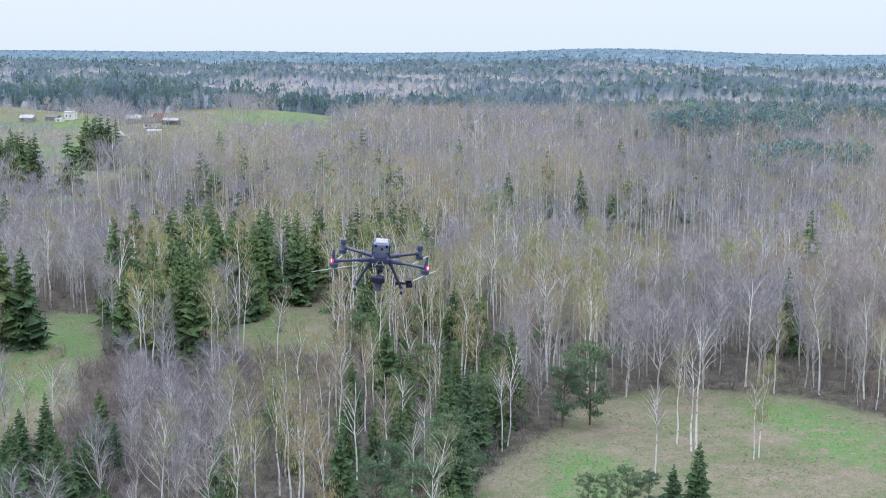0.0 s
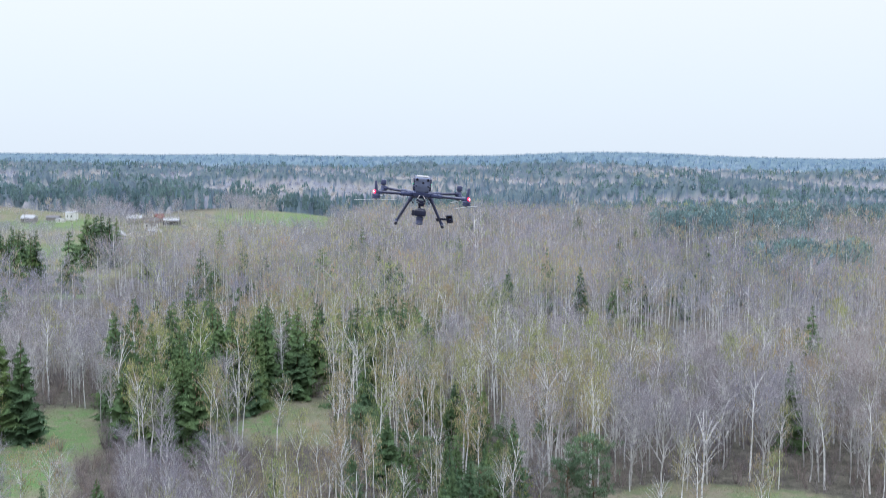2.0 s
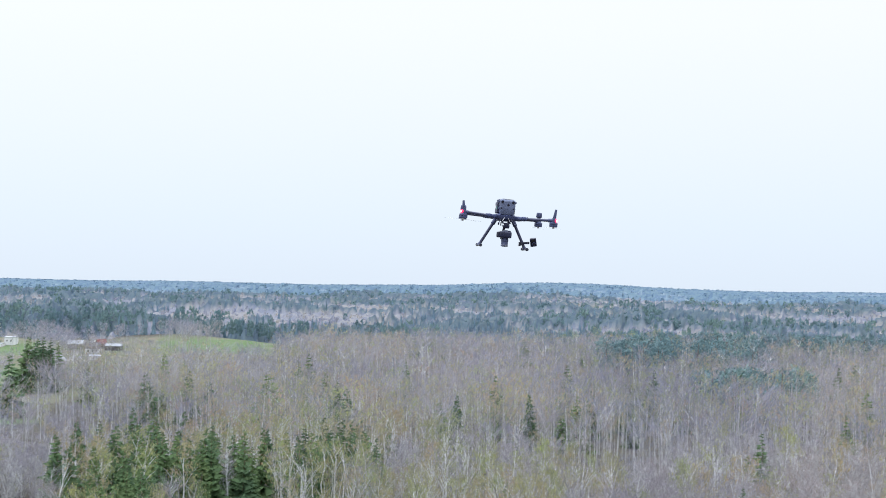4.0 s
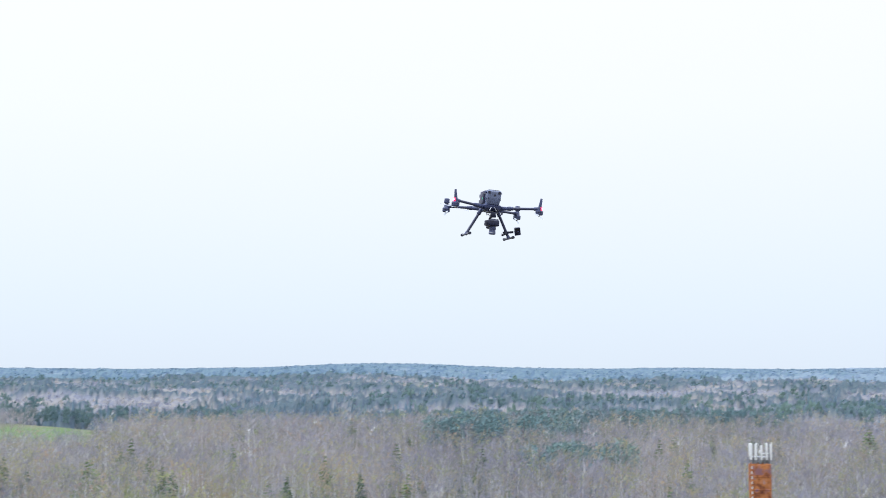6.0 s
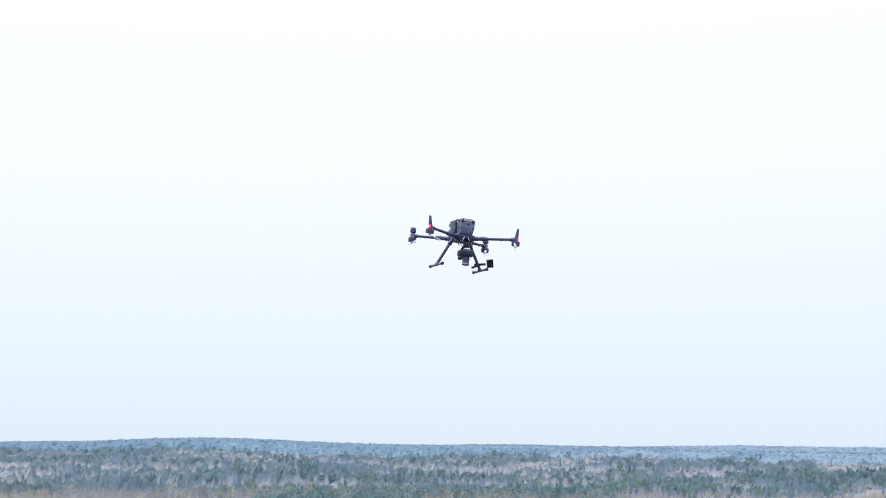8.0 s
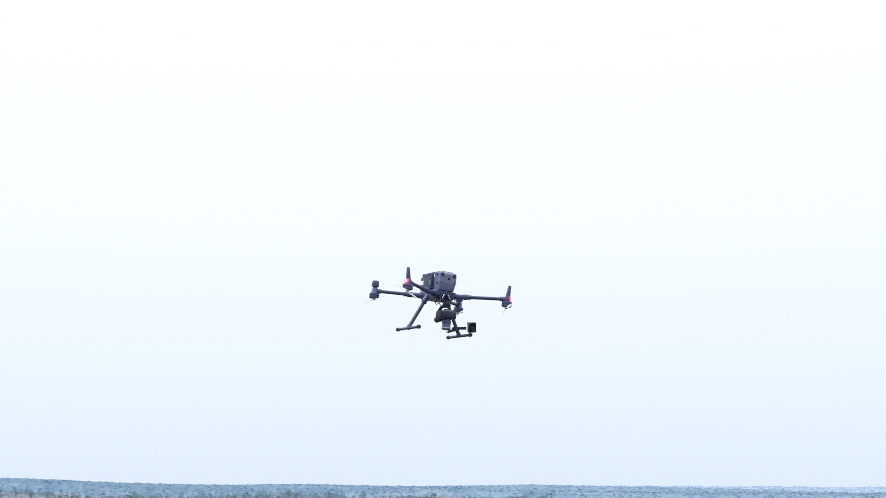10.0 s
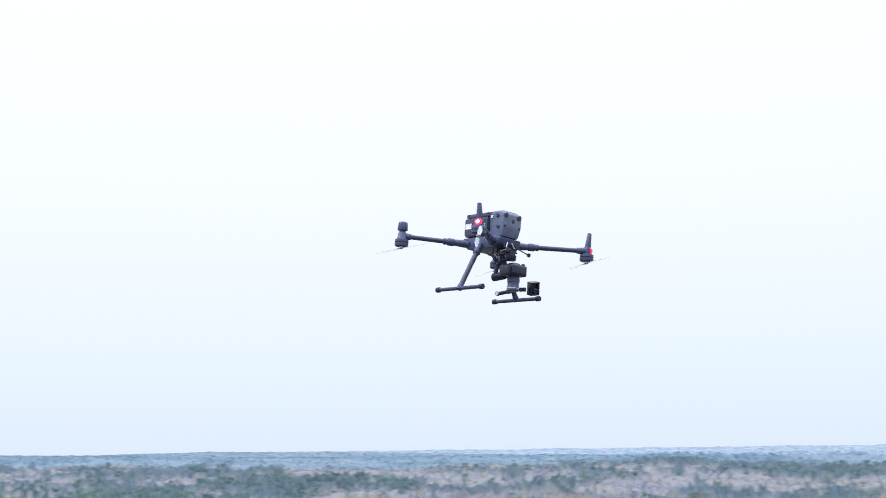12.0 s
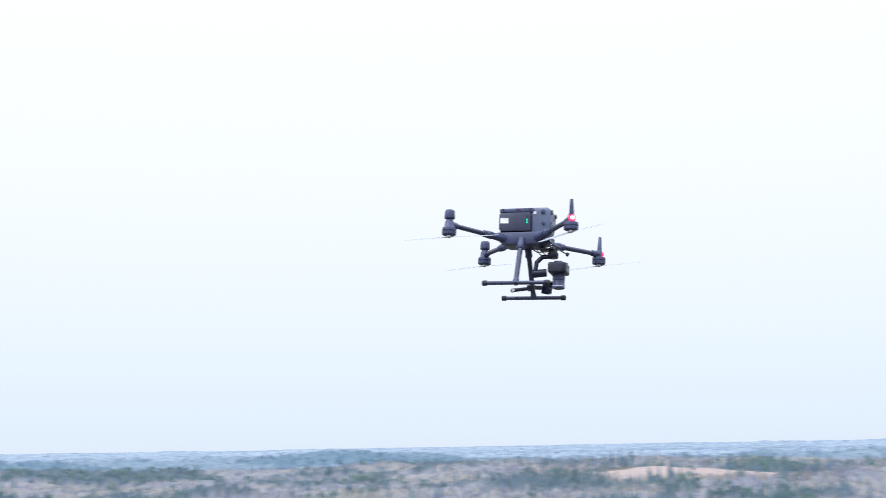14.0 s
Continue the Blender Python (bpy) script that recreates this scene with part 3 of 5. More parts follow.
def pine_shape(seed, h=10.0, detail=1.0, low=0.35):
    """Pine: forked brown limbs that carry loose round tufts of needles."""
    rng = np.random.default_rng(seed)
    trunk, crown = Shape(), Shape()
    path, rad = leaning_trunk(h * 0.96, 0.014 * h, rng, 0.03)
    tube(trunk, path, rad, 5, 0)
    n = int(38 * detail ** 0.5)
    t = rng.uniform(low, 0.99, n)
    p0 = along(path, t)
    turn = np.arange(n) * 2.4 + rng.normal(size=n) * 0.3
    reach = h * (0.07 + 0.25 * np.sin(np.pi * np.clip((1.06 - t) / (1.1 - low), 0, 1)) ** 0.7) * rng.uniform(0.75, 1.1, n)
    p2 = p0 + np.stack([np.cos(turn) * reach, np.sin(turn) * reach, reach * rng.uniform(0.15, 0.6, n)], 1)
    for a, c in zip(p0, p2):
        tube(crown, [a, (a + c) / 2 + (0, 0, 0.02 * h), c], [0.006 * h, 0.004 * h, 0.0015 * h], 3, 0)
    tufts, per = 8, int(20 * detail)                       # separate tufts along the outer half of each limb
    s = rng.uniform(0.30, 1.05, (n, tufts, 1))
    c = p0[:, None] * (1 - s) + p2[:, None] * s + rng.normal(size=(n, tufts, 3)) * (0.030 * h, 0.030 * h, 0.018 * h)
    c = (c[:, :, None] + rng.normal(size=(n, tufts, per, 3)) * (0.020 * h, 0.020 * h, 0.013 * h)).reshape(-1, 3)
    d = rng.normal(size=c.shape) * 0.17 + (0, 0, 0.15)
    slivers(crown, c, c + d, rng.uniform(0.07, 0.14, len(c)) / detail ** 0.5, 2, rng)
    return trunk.arrays(), crown.arrays()


def bush_shape(seed, h=3.5, leafy=0.0, detail=1.0):
    """Many-stemmed shrub of thin upright switches."""
    rng = np.random.default_rng(seed)
    crown = Shape()
    n = int(34 * detail)
    a, r = rng.uniform(0, 2 * np.pi, n), rng.uniform(0, 0.12 * h, n)
    p0 = np.stack([np.cos(a) * r, np.sin(a) * r, np.zeros(n)], 1)
    lean = rng.uniform(0.1, 0.6, n)
    p2 = p0 + np.stack([np.cos(a) * np.sin(lean), np.sin(a) * np.sin(lean), np.cos(lean)], 1) * (h * rng.uniform(0.6, 1.05, (n, 1)))
    slivers(crown, p0, p2, rng.uniform(0.05, 0.09, n), 1, rng)
    k = 12
    s = rng.uniform(0.3, 1, (n, k, 1))
    base = (p0[:, None] * (1 - s) + p2[:, None] * s).reshape(-1, 3)
    tips = base + rng.normal(size=base.shape) * 0.10 * h + (0, 0, 0.10 * h)
    slivers(crown, base, tips, rng.uniform(0.018, 0.036, len(base)), 1, rng)
    if leafy:
        m = int(900 * leafy)
        flecks(crown, tips[rng.integers(0, len(tips), m)] + rng.normal(size=(m, 3)) * 0.06 * h, rng.uniform(0.07, 0.14, m), 2, rng)
    return None, crown.arrays()


MATS = {
    "birch": [M_BIRCH_BARK, M_BIRCH_TWIG, M_BIRCH_LEAF], "bare": [M_GREY_BARK, M_TWIG, M_TWIG],
    "spruce": [M_BROWN_BARK, M_TWIG, M_SPRUCE], "pine": [M_BROWN_BARK, M_TWIG, M_PINE],
    "bush": [M_GREY_BARK, M_BRUSH, M_BUSH_LEAF], "shrub": [M_GREY_BARK, M_TWIG, M_BUSH_LEAF],
}
SPECIES = {
    "birch": lambda i, q: birch_shape(100 + i, 15.0, (0.8, 0.5, 0.95, 0.22, 0.65, 0.08)[i % 6], q),
    "bare": lambda i, q: bare_shape(200 + i, 14.0, q, (1.0, 0.8, 1.15, 0.7)[i % 4]),
    "spruce": lambda i, q: spruce_shape(300 + i, 13.0, q, (0.25, 0.30, 0.23, 0.33)[i % 4]),
    "pine": lambda i, q: pine_shape(400 + i, 10.0, q, (0.2, 0.35, 0.12)[i % 3]),
    "bush": lambda i, q: bush_shape(500 + i, 4.0, 0.0, q),
    "shrub": lambda i, q: bush_shape(600 + i, 5.0, 0.6, q),
}
SIZE = {"birch": 15.0, "bare": 14.0, "spruce": 13.0, "pine": 10.0, "bush": 4.0, "shrub": 5.0}
KINDS = {"birch": 6, "bare": 6, "spruce": 5, "pine": 3, "bush": 4, "shrub": 2}
NAMES = {"birch": "birch_tree", "bare": "bare_tree", "spruce": "spruce_tree", "pine": "pine_tree", "bush": "bush", "shrub": "bush"}
LABELS = {
    "birch": ["slender white-barked birch with thin yellow-green young leaves", "white-barked birch with sparse tawny spring leaves", "full birch with yellow-green spring crown",
              "white birch, almost leafless, in the wood", "birch with golden young leaves on hanging twigs", "bare white birch with fine brown twigs"],
    "bare": ["bare grey deciduous tree with upswept limbs"], "spruce": ["dark green pointed spruce with drooping boughs"],
    "pine": ["bushy blue-green pine with tufted needles"], "bush": ["leafless grey many-stemmed bush"], "shrub": ["bush with sparse yellow-green spring leaves"],
}


def tree_thing(kind, i):
    """One tree with its trunk and crown as parts, at the origin."""
    trunk, crown = SPECIES[kind](i, 1.0)
    root = tagged(new(NAMES[kind]), LABELS[kind][i % len(LABELS[kind])], "bush" if kind in ("bush", "shrub") else "tree", "bushes of the wood's edge" if kind in ("bush", "shrub") else kind + " trees of the near wood")
    for name, arr in (("trunk", trunk), ("crown", crown)):
        if arr is not None:
            ob = new(name, sheet(name, arr[0], arr[1], MATS[kind], arr[2]))
            ob.parent = root
    return root


def scatter_mesh(name, label, category, items, library, materials, round_off=False):
    """One joined mesh out of many placed shapes: items are (shape key, x, y, z, scale, turn)."""
    vs, fs, ms, n = [], [], [], 0
    for key, x, y, z, sc, turn in items:
        v, f, m = library[key]
        c, s = math.cos(turn), math.sin(turn)
        wide = sc if not isinstance(sc, tuple) else sc[0]
        tall = sc if not isinstance(sc, tuple) else sc[1]
        w = np.empty_like(v)
        w[:, 0], w[:, 1], w[:, 2] = (v[:, 0] * c - v[:, 1] * s) * wide + x, (v[:, 0] * s + v[:, 1] * c) * wide + y, v[:, 2] * tall + z
        vs.append(w)
        fs.append(f + n)
        ms.append(m)
        n += len(v)
    ob = new(name, sheet(name, np.concatenate(vs), np.concatenate(fs), materials, np.concatenate(ms), round_off))
    tint = np.random.default_rng(len(items)).random(len(items))
    at = ob.data.attributes.new("tree", "FLOAT", "POINT")
    at.data.foreach_set("value", np.repeat(tint, [len(v) for v in vs]).astype(np.float32))
    return tagged(ob, label, category, kind="stuff")


# ---- where the woods stand ----
rng = np.random.default_rng(7)


def inside(x, y, blobs):
    return any(((x - cx) / rx) ** 2 + ((y - cy) / ry) ** 2 < 1 for cx, cy, rx, ry in blobs)


PINE_GROVES = [(122, 376, 18, 16), (142, 550, 38, 30), (250, 655, 100, 28)]
BARE_GROVES = [(58, 165, 18, 14), (70, 215, 34, 40), (30, 232, 14, 26), (-62, 235, 16, 34)]
BIRCH_GROVES = [(13, 182, 12, 22), (-20, 272, 44, 34), (0, 310, 70, 40), (-60, 330, 30, 30)]
THICKETS = [(-62, 285, 30, 30), (-90, 345, 30, 26), (50, 245, 12, 30)]
STANDS = [  # outlines of the near stands on the plan, and the share of each kind of tree in them
    ([(-57, 219), (-45, 243), (-19, 237), (3, 231), (3, 207), (-16, 199), (-23, 168), (-31, 161), (-39, 164), (-51, 199)], (("spruce", 0.56), ("birch", 0.38), ("bare", 0.06))),
    ([(-35, 140), (-28, 143), (-21, 138), (-17, 95), (-25, 95)], (("bare", 0.72), ("birch", 0.06), ("bush", 0.22))),
    ([(-21, 138), (-13, 138), (-8, 130), (-6, 95), (-17, 95)], (("birch", 0.46), ("low_spruce", 0.24), ("bush", 0.30))),
    ([(-33, 163), (-23, 170), (-12, 176), (-9, 149), (-13, 138), (-21, 138), (-28, 143), (-35, 140)], (("none", 0.50), ("bush", 0.42), ("birch", 0.08))),
    ([(-15, 182), (13, 182), (13, 161), (10, 126), (6, 95), (-6, 95), (-9, 149)], (("low_spruce", 0.46), ("birch", 0.33), ("pine", 0.14), ("bush", 0.07))),
    ([(-60, 122), (-34, 121), (-29, 120), (-25, 95), (-60, 95)], (("low_spruce", 0.72), ("bush", 0.20), ("bare", 0.08))),
    ([(-56, 175), (-42, 175), (-34, 149), (-31, 120), (-46, 126)], (("bush", 0.95), ("bare", 0.05))),
    ([(25, 168), (46, 168), (40, 150), (26, 150)], (("bare", 0.70), ("birch", 0.12), ("bush", 0.18))),
]


def species(x, y):
    """Which kind of tree grows at a place of the near and middle wood."""
    u = rng.random()
    for outline, mix in STANDS if y < 245 else ():
        if within(x, y, outline):
            for kind, share in mix:
                if u < share:
                    return kind
                u -= share
            return mix[0][0]
    if inside(x, y, PINE_GROVES):
        return "pine" if u < 0.92 else "birch"
    if inside(x, y, THICKETS):
        return "bush" if u < 0.86 else "bare"
    if inside(x, y, BARE_GROVES):
        return "bare" if u < 0.70 else "birch" if u < 0.86 else "bush" if u < 0.985 else "spruce"
    if inside(x, y, BIRCH_GROVES):
        return "birch" if u < 0.82 else "bare" if u < 0.96 else "spruce"
    lean = float(wave(x, y, 22.0, 5.0)) + 0.5 * float(wave(x, y, 8.0, 2.0))
    if lean > -0.05:
        return "birch" if u < 0.76 else "bare" if u < 0.985 else "spruce"
    return "bare" if u < 0.66 else "birch" if u < 0.90 else "bush" if u < 0.985 else "spruce"


def place_all(lo, hi, az0, az1, gap):
    """Jittered places in a ring sector, about one tree per gap squared, none on open grass."""
    found = []
    r = lo
    while r < hi:
        step = gap / r
        a = np.arange(radians(az0), radians(az1), step)
        rr, aa = r + rng.uniform(-0.5, 0.5, len(a)) * gap, a + rng.uniform(-0.5, 0.5, len(a)) * step
        found.append(np.stack([rr * np.sin(aa), rr * np.cos(aa)], 1))
        r += gap
    xy = np.concatenate(found)
    return xy[unwooded(xy[:, 0], xy[:, 1]) < 0.4]


# single trees that stand out, on the meadow and at its edges: kind, variant, x, y, height
SINGLE = [
    ("birch", 4, 37.0, 121.6, 10.8), ("birch", 2, 37.7, 122.2, 10.2),
    ("pine", 2, 21.1, 134.9, 9.8), ("pine", 0, 17.8, 134.4, 7.4),
    ("spruce", 1, 27.9, 107.8, 6.9), ("spruce", 3, 25.3, 107.1, 4.9), ("pine", 2, 21.0, 107.5, 4.6), ("pine", 0, 19.0, 106.5, 4.2), ("pine", 2, 17.2, 107.0, 4.0), ("pine", 0, 22.8, 106.5, 4.2),
    ("spruce", 3, -57.2, 176.2, 15.2), ("spruce", 3, -60.8, 177.0, 16.5), ("spruce", 1, -62.0, 172.0, 10.0),
]
SINGLE_BROADLEAF = [
    ("birch", 3, 30.9, 124.6, 12.5), ("birch", 1, 29.8, 127.0, 11.0), ("birch", 5, 25.2, 116.0, 10.5), ("birch", 5, 31.6, 125.4, 14.5),
    ("birch", 2, 19.5, 160.9, 15.4), ("birch", 5, 25.4, 164.0, 14.8),
    ("bare", 2, 27.6, 148.0, 12.0), ("bare", 0, 31.4, 147.0, 14.0), ("bare", 4, 35.0, 148.5, 13.6), ("bare", 1, 38.4, 152.0, 12.5),
    ("birch", 0, -36.4, 159.4, 14.4), ("birch", 4, -35.2, 160.2, 13.6), ("birch", 2, -25.8, 157.9, 14.7), ("birch", 0, -27.2, 160.0, 14.0),
]
SINGLE_FAR = [
    ("shrub", 0, 10.5, 137.5, 6.0), ("shrub", 1, 12.2, 134.5, 5.2), ("shrub", 0, -20.5, 186.0, 3.0), ("bush", 1, -50.0, 170.0, 2.0),
    ("spruce", 0, 38.6, 239.5, 6.8), ("spruce", 2, 40.2, 237.5, 6.6), ("spruce", 1, -5.8, 314.0, 17.0), ("spruce", 0, 22.5, 287.0, 16.0), ("spruce", 2, 38.6, 281.5, 17.0),
    ("spruce", 0, 10.5, 134.2, 6.9), ("spruce", 2, 8.8, 134.0, 6.6), ("spruce", 0, -30.1, 116.3, 6.9), ("spruce", 2, -32.3, 112.0, 6.4), ("spruce", 3, -40.0, 117.2, 7.4), ("spruce", 1, -43.5, 116.0, 6.8),
]
BASE = {}


def stand(kind, i, x, y, tall):
    """Puts a tree of that kind and variant on the ground; the first of each is built, the others are copies."""
    m = pose(x, y, float(height(x, y)) - 0.05, 0, 0, rng.uniform(0, 360))
    sc = tall / SIZE[kind]
    if (kind, i) not in BASE:
        ob = BASE[kind, i] = tree_thing(kind, i)
    else:
        ob = copy_thing(BASE[kind, i], Matrix())
    ob.matrix_basis = m @ Matrix.Diagonal((sc, sc, sc, 1))
    return ob


for kind, i, x, y, tall in SINGLE + SINGLE_BROADLEAF + SINGLE_FAR:
    stand(kind, i, x, y, tall)

near = np.concatenate([place_all(98, 175, -22, 25, 3.9), place_all(176, 250, -22, 30, 3.8)])
near = near[np.argsort(np.hypot(near[:, 0], near[:, 1] + 10))]
COUNT = {}
stuff_items = {}
TALL = {"birch": (11.0, 16.5), "bare": (9.5, 15.0), "spruce": (12.0, 17.0), "low_spruce": (5.5, 10.0), "pine": (5.0, 9.0), "bush": (2.2, 4.4), "shrub": (3.0, 5.0)}
LIMIT = {"birch": 150, "bare": 150, "spruce": 120, "pine": 40, "bush": 100, "shrub": 20}
for x, y in near:
    kind = species(x, y)
    if kind == "none":
        continue
    tall = rng.uniform(*TALL[kind]) * (0.80 if y < 146 and kind in ("birch", "bare") else 1.0)
    kind = "spruce" if kind == "low_spruce" else kind
    i = int(rng.integers(0, KINDS[kind]))
    COUNT[kind] = COUNT.get(kind, 0) + 1
    if COUNT[kind] <= LIMIT[kind]:
        stand(kind, i, x, y, tall)
    else:
        stuff_items.setdefault(kind, []).append(((kind, i), x, y, float(height(x, y)) - 0.05, tall / SIZE[kind], rng.uniform(0, 6.28)))


def join_shape(trunk, crown):
    if trunk is None:
        return crown
    return np.concatenate([trunk[0], crown[0]]), np.concatenate([trunk[1], crown[1] + len(trunk[0])]), np.concatenate([trunk[2], crown[2]])


LIB = {(k, i): join_shape(*SPECIES[k](i, 0.33 if k == "bare" else 0.5)) for k in SPECIES for i in range(KINDS[k])}
WOODS = {"birch": "dense stand of white-trunked birches with thin spring leaves", "bare": "dense stand of bare grey trees", "spruce": "dark spruces among the birches",
         "pine": "green pines among the birches", "bush": "leafless grey undergrowth of the wood", "shrub": "budding undergrowth of the wood"}
for kind, items in stuff_items.items():
    scatter_mesh(kind + "_wood", WOODS[kind], "wood", items, LIB, MATS[kind])


# undergrowth below the near trees
twiggy = [bush_shape(800 + i, 3.2, 0.0, 0.24)[1] for i in range(4)]
low_items = [((0 + i % 4), x, y, float(z), float(sc), float(t)) for i, (x, y, z, sc, t) in enumerate(zip(
    *(lambda q: (q[:, 0], q[:, 1], height(q[:, 0], q[:, 1]), rng.uniform(0.55, 1.5, len(q)), rng.uniform(0, 6.28, len(q))))(np.concatenate([place_all(92, 145, -22, 26, 3.0), place_all(145, 250, -22, 30, 2.7)]))))]
scatter_mesh("undergrowth", "grey-brown leafless undergrowth below the trees", "undergrowth", low_items, dict(enumerate(twiggy)), [M_BRUSH] * 3)


# dead grass and weeds on the near meadows
q = rng.uniform((-66, 100), (66, 205), (36000, 2))
q = q[(meadow(q[:, 0], q[:, 1]) > 0.5) & (wave(q[:, 0], q[:, 1], 4.0, 2.0) + rng.normal(size=len(q)) * 0.5 > 0.1)]
q = np.column_stack([q, height(q[:, 0], q[:, 1]) - 0.02])
tuft = Shape()
for k in range(3):
    slivers(tuft, q, q + rng.normal(size=q.shape) * (0.16, 0.16, 0.04) + (0, 0, 0.14), rng.uniform(0.06, 0.14, len(q)), 0, rng)
v, f, m = tuft.arrays()
M_STRAW = foliage("dead_grass", ((0.3, (0.42, 0.36, 0.28)), (0.5, (0.36, 0.34, 0.22)), (0.7, (0.22, 0.29, 0.12))), 0.08, 0.9, 0.5)
tagged(new("dead_grass", sheet("dead_grass", v, f, [M_STRAW], m)), "dry straw-coloured grass tufts on the meadow", "grass", kind="stuff")


# ---- middle distance ----
def slim_shape(seed, h, leafy, broad=1.0, m=100):
    """A tree seen from some hundred metres: pale trunk, upswept limbs, and a veil of fine twigs or young leaves."""
    r = np.random.default_rng(seed)
    s = Shape()
    top = np.array([*r.normal(size=2) * 0.035 * h, h])
    slivers(s, np.zeros((2, 3)), np.array([top, top * (1, 1, 0.97)]), [0.30, 0.26], 0, r)
    n = 12
    t = r.uniform(0.38, 0.93, n)
    a = np.arange(n) * 2.4 + r.normal(size=n) * 0.4
    base = top * t[:, None]
    reach = h * (0.04 + 0.155 * np.sin(np.pi * np.clip((1.02 - t) / 0.72, 0, 1)) ** 0.7) * broad * r.uniform(0.8, 1.2, n)
    tip = base + np.stack([np.cos(a) * reach, np.sin(a) * reach, np.minimum(reach * r.uniform(1.5, 2.6, n), 1.04 * h - base[:, 2])], 1)
    slivers(s, base, tip, r.uniform(0.05, 0.09, n), 1 if leafy > 0.5 else 0, r)
    fine = math.sqrt(100 / m)
    f = r.uniform(0.25, 1.05, (m, 1))
    pick = r.integers(0, n, m)
    c = base[pick] * (1 - f) + tip[pick] * f + r.normal(size=(m, 3)) * 0.020 * h
    up = (tip - base)[pick] * 0.28 + r.normal(size=(m, 3)) * (0.016 * h, 0.016 * h, 0.010 * h) + (0, 0, 0.035 * h)
    leaf = int(m * min(0.75 * leafy, 0.9))
    slivers(s, c[leaf:], c[leaf:] + up[leaf:], r.uniform(0.055, 0.095, m - leaf) * fine, 1, r)
    if leaf:
        slivers(s, c[:leaf], c[:leaf] + r.normal(size=(leaf, 3)) * 0.22 + (0, 0, -0.6), r.uniform(0.15, 0.25, leaf) * fine, 2, r)
    return s.arrays()


def pine_far(i):
    """Pine with coarser tufts for the middle distance."""
    r = np.random.default_rng(760 + i)
    trunk, crown = Shape(), Shape()
    tube(trunk, [(0, 0, 0), (0.1, 0, 5), (0, 0.1, 9.4)], [0.14, 0.1, 0.04], 3, 0)
    n = 330
    k = r.uniform(0.22, 1.0, n)
    a = r.uniform(0, 6.28, n)
    wide = 10 * (0.05 + 0.20 * np.sin(np.pi * np.clip((1.05 - k) / 0.8, 0, 1)) ** 0.7) * r.uniform(0.35, 1.05, n)
    c = np.stack([np.cos(a) * wide, np.sin(a) * wide, 10 * k + r.normal(size=n) * 0.2 - 0.2], 1)
    slivers(crown, c, c + r.normal(size=c.shape) * (0.28, 0.28, 0.2) + (0, 0, 0.45), r.uniform(0.16, 0.30, n), 2, r)
    return trunk.arrays(), crown.arrays()


LOW = {**{("birch", i): slim_shape(700 + i, 15.0, (1.0, 0.7, 1.2, 0.35, 1.0, 0.6)[i % 6], 1.0, 130 if i < 6 else 84) for i in range(12)}, **{("bare", i): slim_shape(720 + i, 14.0, 0, (1.0, 1.2, 1.4, 1.1, 0.9, 1.3)[i % 6], 130 if i < 6 else 84) for i in range(12)},
       **{("spruce", i): join_shape(*SPECIES["spruce"](i, 0.25)) for i in range(5)}, **{("pine", i): join_shape(*pine_far(i)) for i in range(3)}}
middle = np.concatenate([place_all(251, 420, -22, 44, 4.7), place_all(420, 720, -22, 62, 6.2)])
mid_items = {}
for x, y in middle:
    kind = species(x, y)
    low = kind == "bush"
    kind = {"bush": "bare", "low_spruce": "spruce"}.get(kind, kind)
    d = math.hypot(x, y)
    i = int(rng.integers(0, KINDS[kind]))
    if kind in ("bare", "birch") and wave(x, y, 7.0, 6.0) > 0.55:          # small gaps in the stand
        continue
    if x > 0.2 * y and rng.random() < 0.022 and wave(x, y, 14.0, 3.0) > 0:  # spruces among the trees to the east
        kind, i = "spruce", int(rng.integers(0, 5))
    tall = rng.uniform(4, 7) if low else rng.uniform(13, 19) if kind == "pine" else rng.uniform(*TALL[kind]) * rng.choice((0.72, 0.9, 1.0, 1.0, 1.15)) * (1 + 0.20 * float(wave(x, y, 9.0, 2.0)))
    if kind in ("bare", "birch") and d > 420:
        i += 6
    mid_items.setdefault(kind, []).append(((kind, i), x, y, float(height(x, y)), (tall / SIZE[kind] * (1 + d / 2000) * rng.uniform(0.85, 1.35), tall / SIZE[kind]), rng.uniform(0, 6.28)))
# scattered trees and scrub on the fields by the farms
spot = np.column_stack([rng.uniform(-290, -30, 6200), rng.uniform(370, 872, 6200)])
spot = spot[(openness(spot[:, 0], spot[:, 1], FIELDS) > 0.5) & (wave(spot[:, 0], spot[:, 1], 12.0, 6.0) > -0.4) & (meadow(spot[:, 0], spot[:, 1]) < 0.3)]
for x, y in spot:
    kind = "bare" if rng.random() < 0.85 else "birch"
    tall = rng.uniform(1.5, 4.2)
    mid_items[kind].append(((kind, int(rng.integers(0, 6))), x, y, float(height(x, y)), (tall / SIZE[kind] * 2.4, tall / SIZE[kind]), rng.uniform(0, 6.28)))
for k in range(150):                                  # grey trees round the farms
    cx, cy, sx, sy, lo, hi = ((-185, 755, 12, 14, 12, 18), (-165, 700, 8, 10, 9, 14), (-104, 775, 8, 10, 12, 18), (-132, 420, 10, 16, 8, 13), (-170, 560, 12, 14, 8, 12))[k % 5]
    x, y, tall = cx + rng.normal() * sx, cy + rng.normal() * sy, rng.uniform(lo, hi)
    mid_items["bare"].append((("bare", int(rng.integers(0, 6))), x, y, float(height(x, y)), (tall / 14 * 1.25, tall / 14), rng.uniform(0, 6.28)))
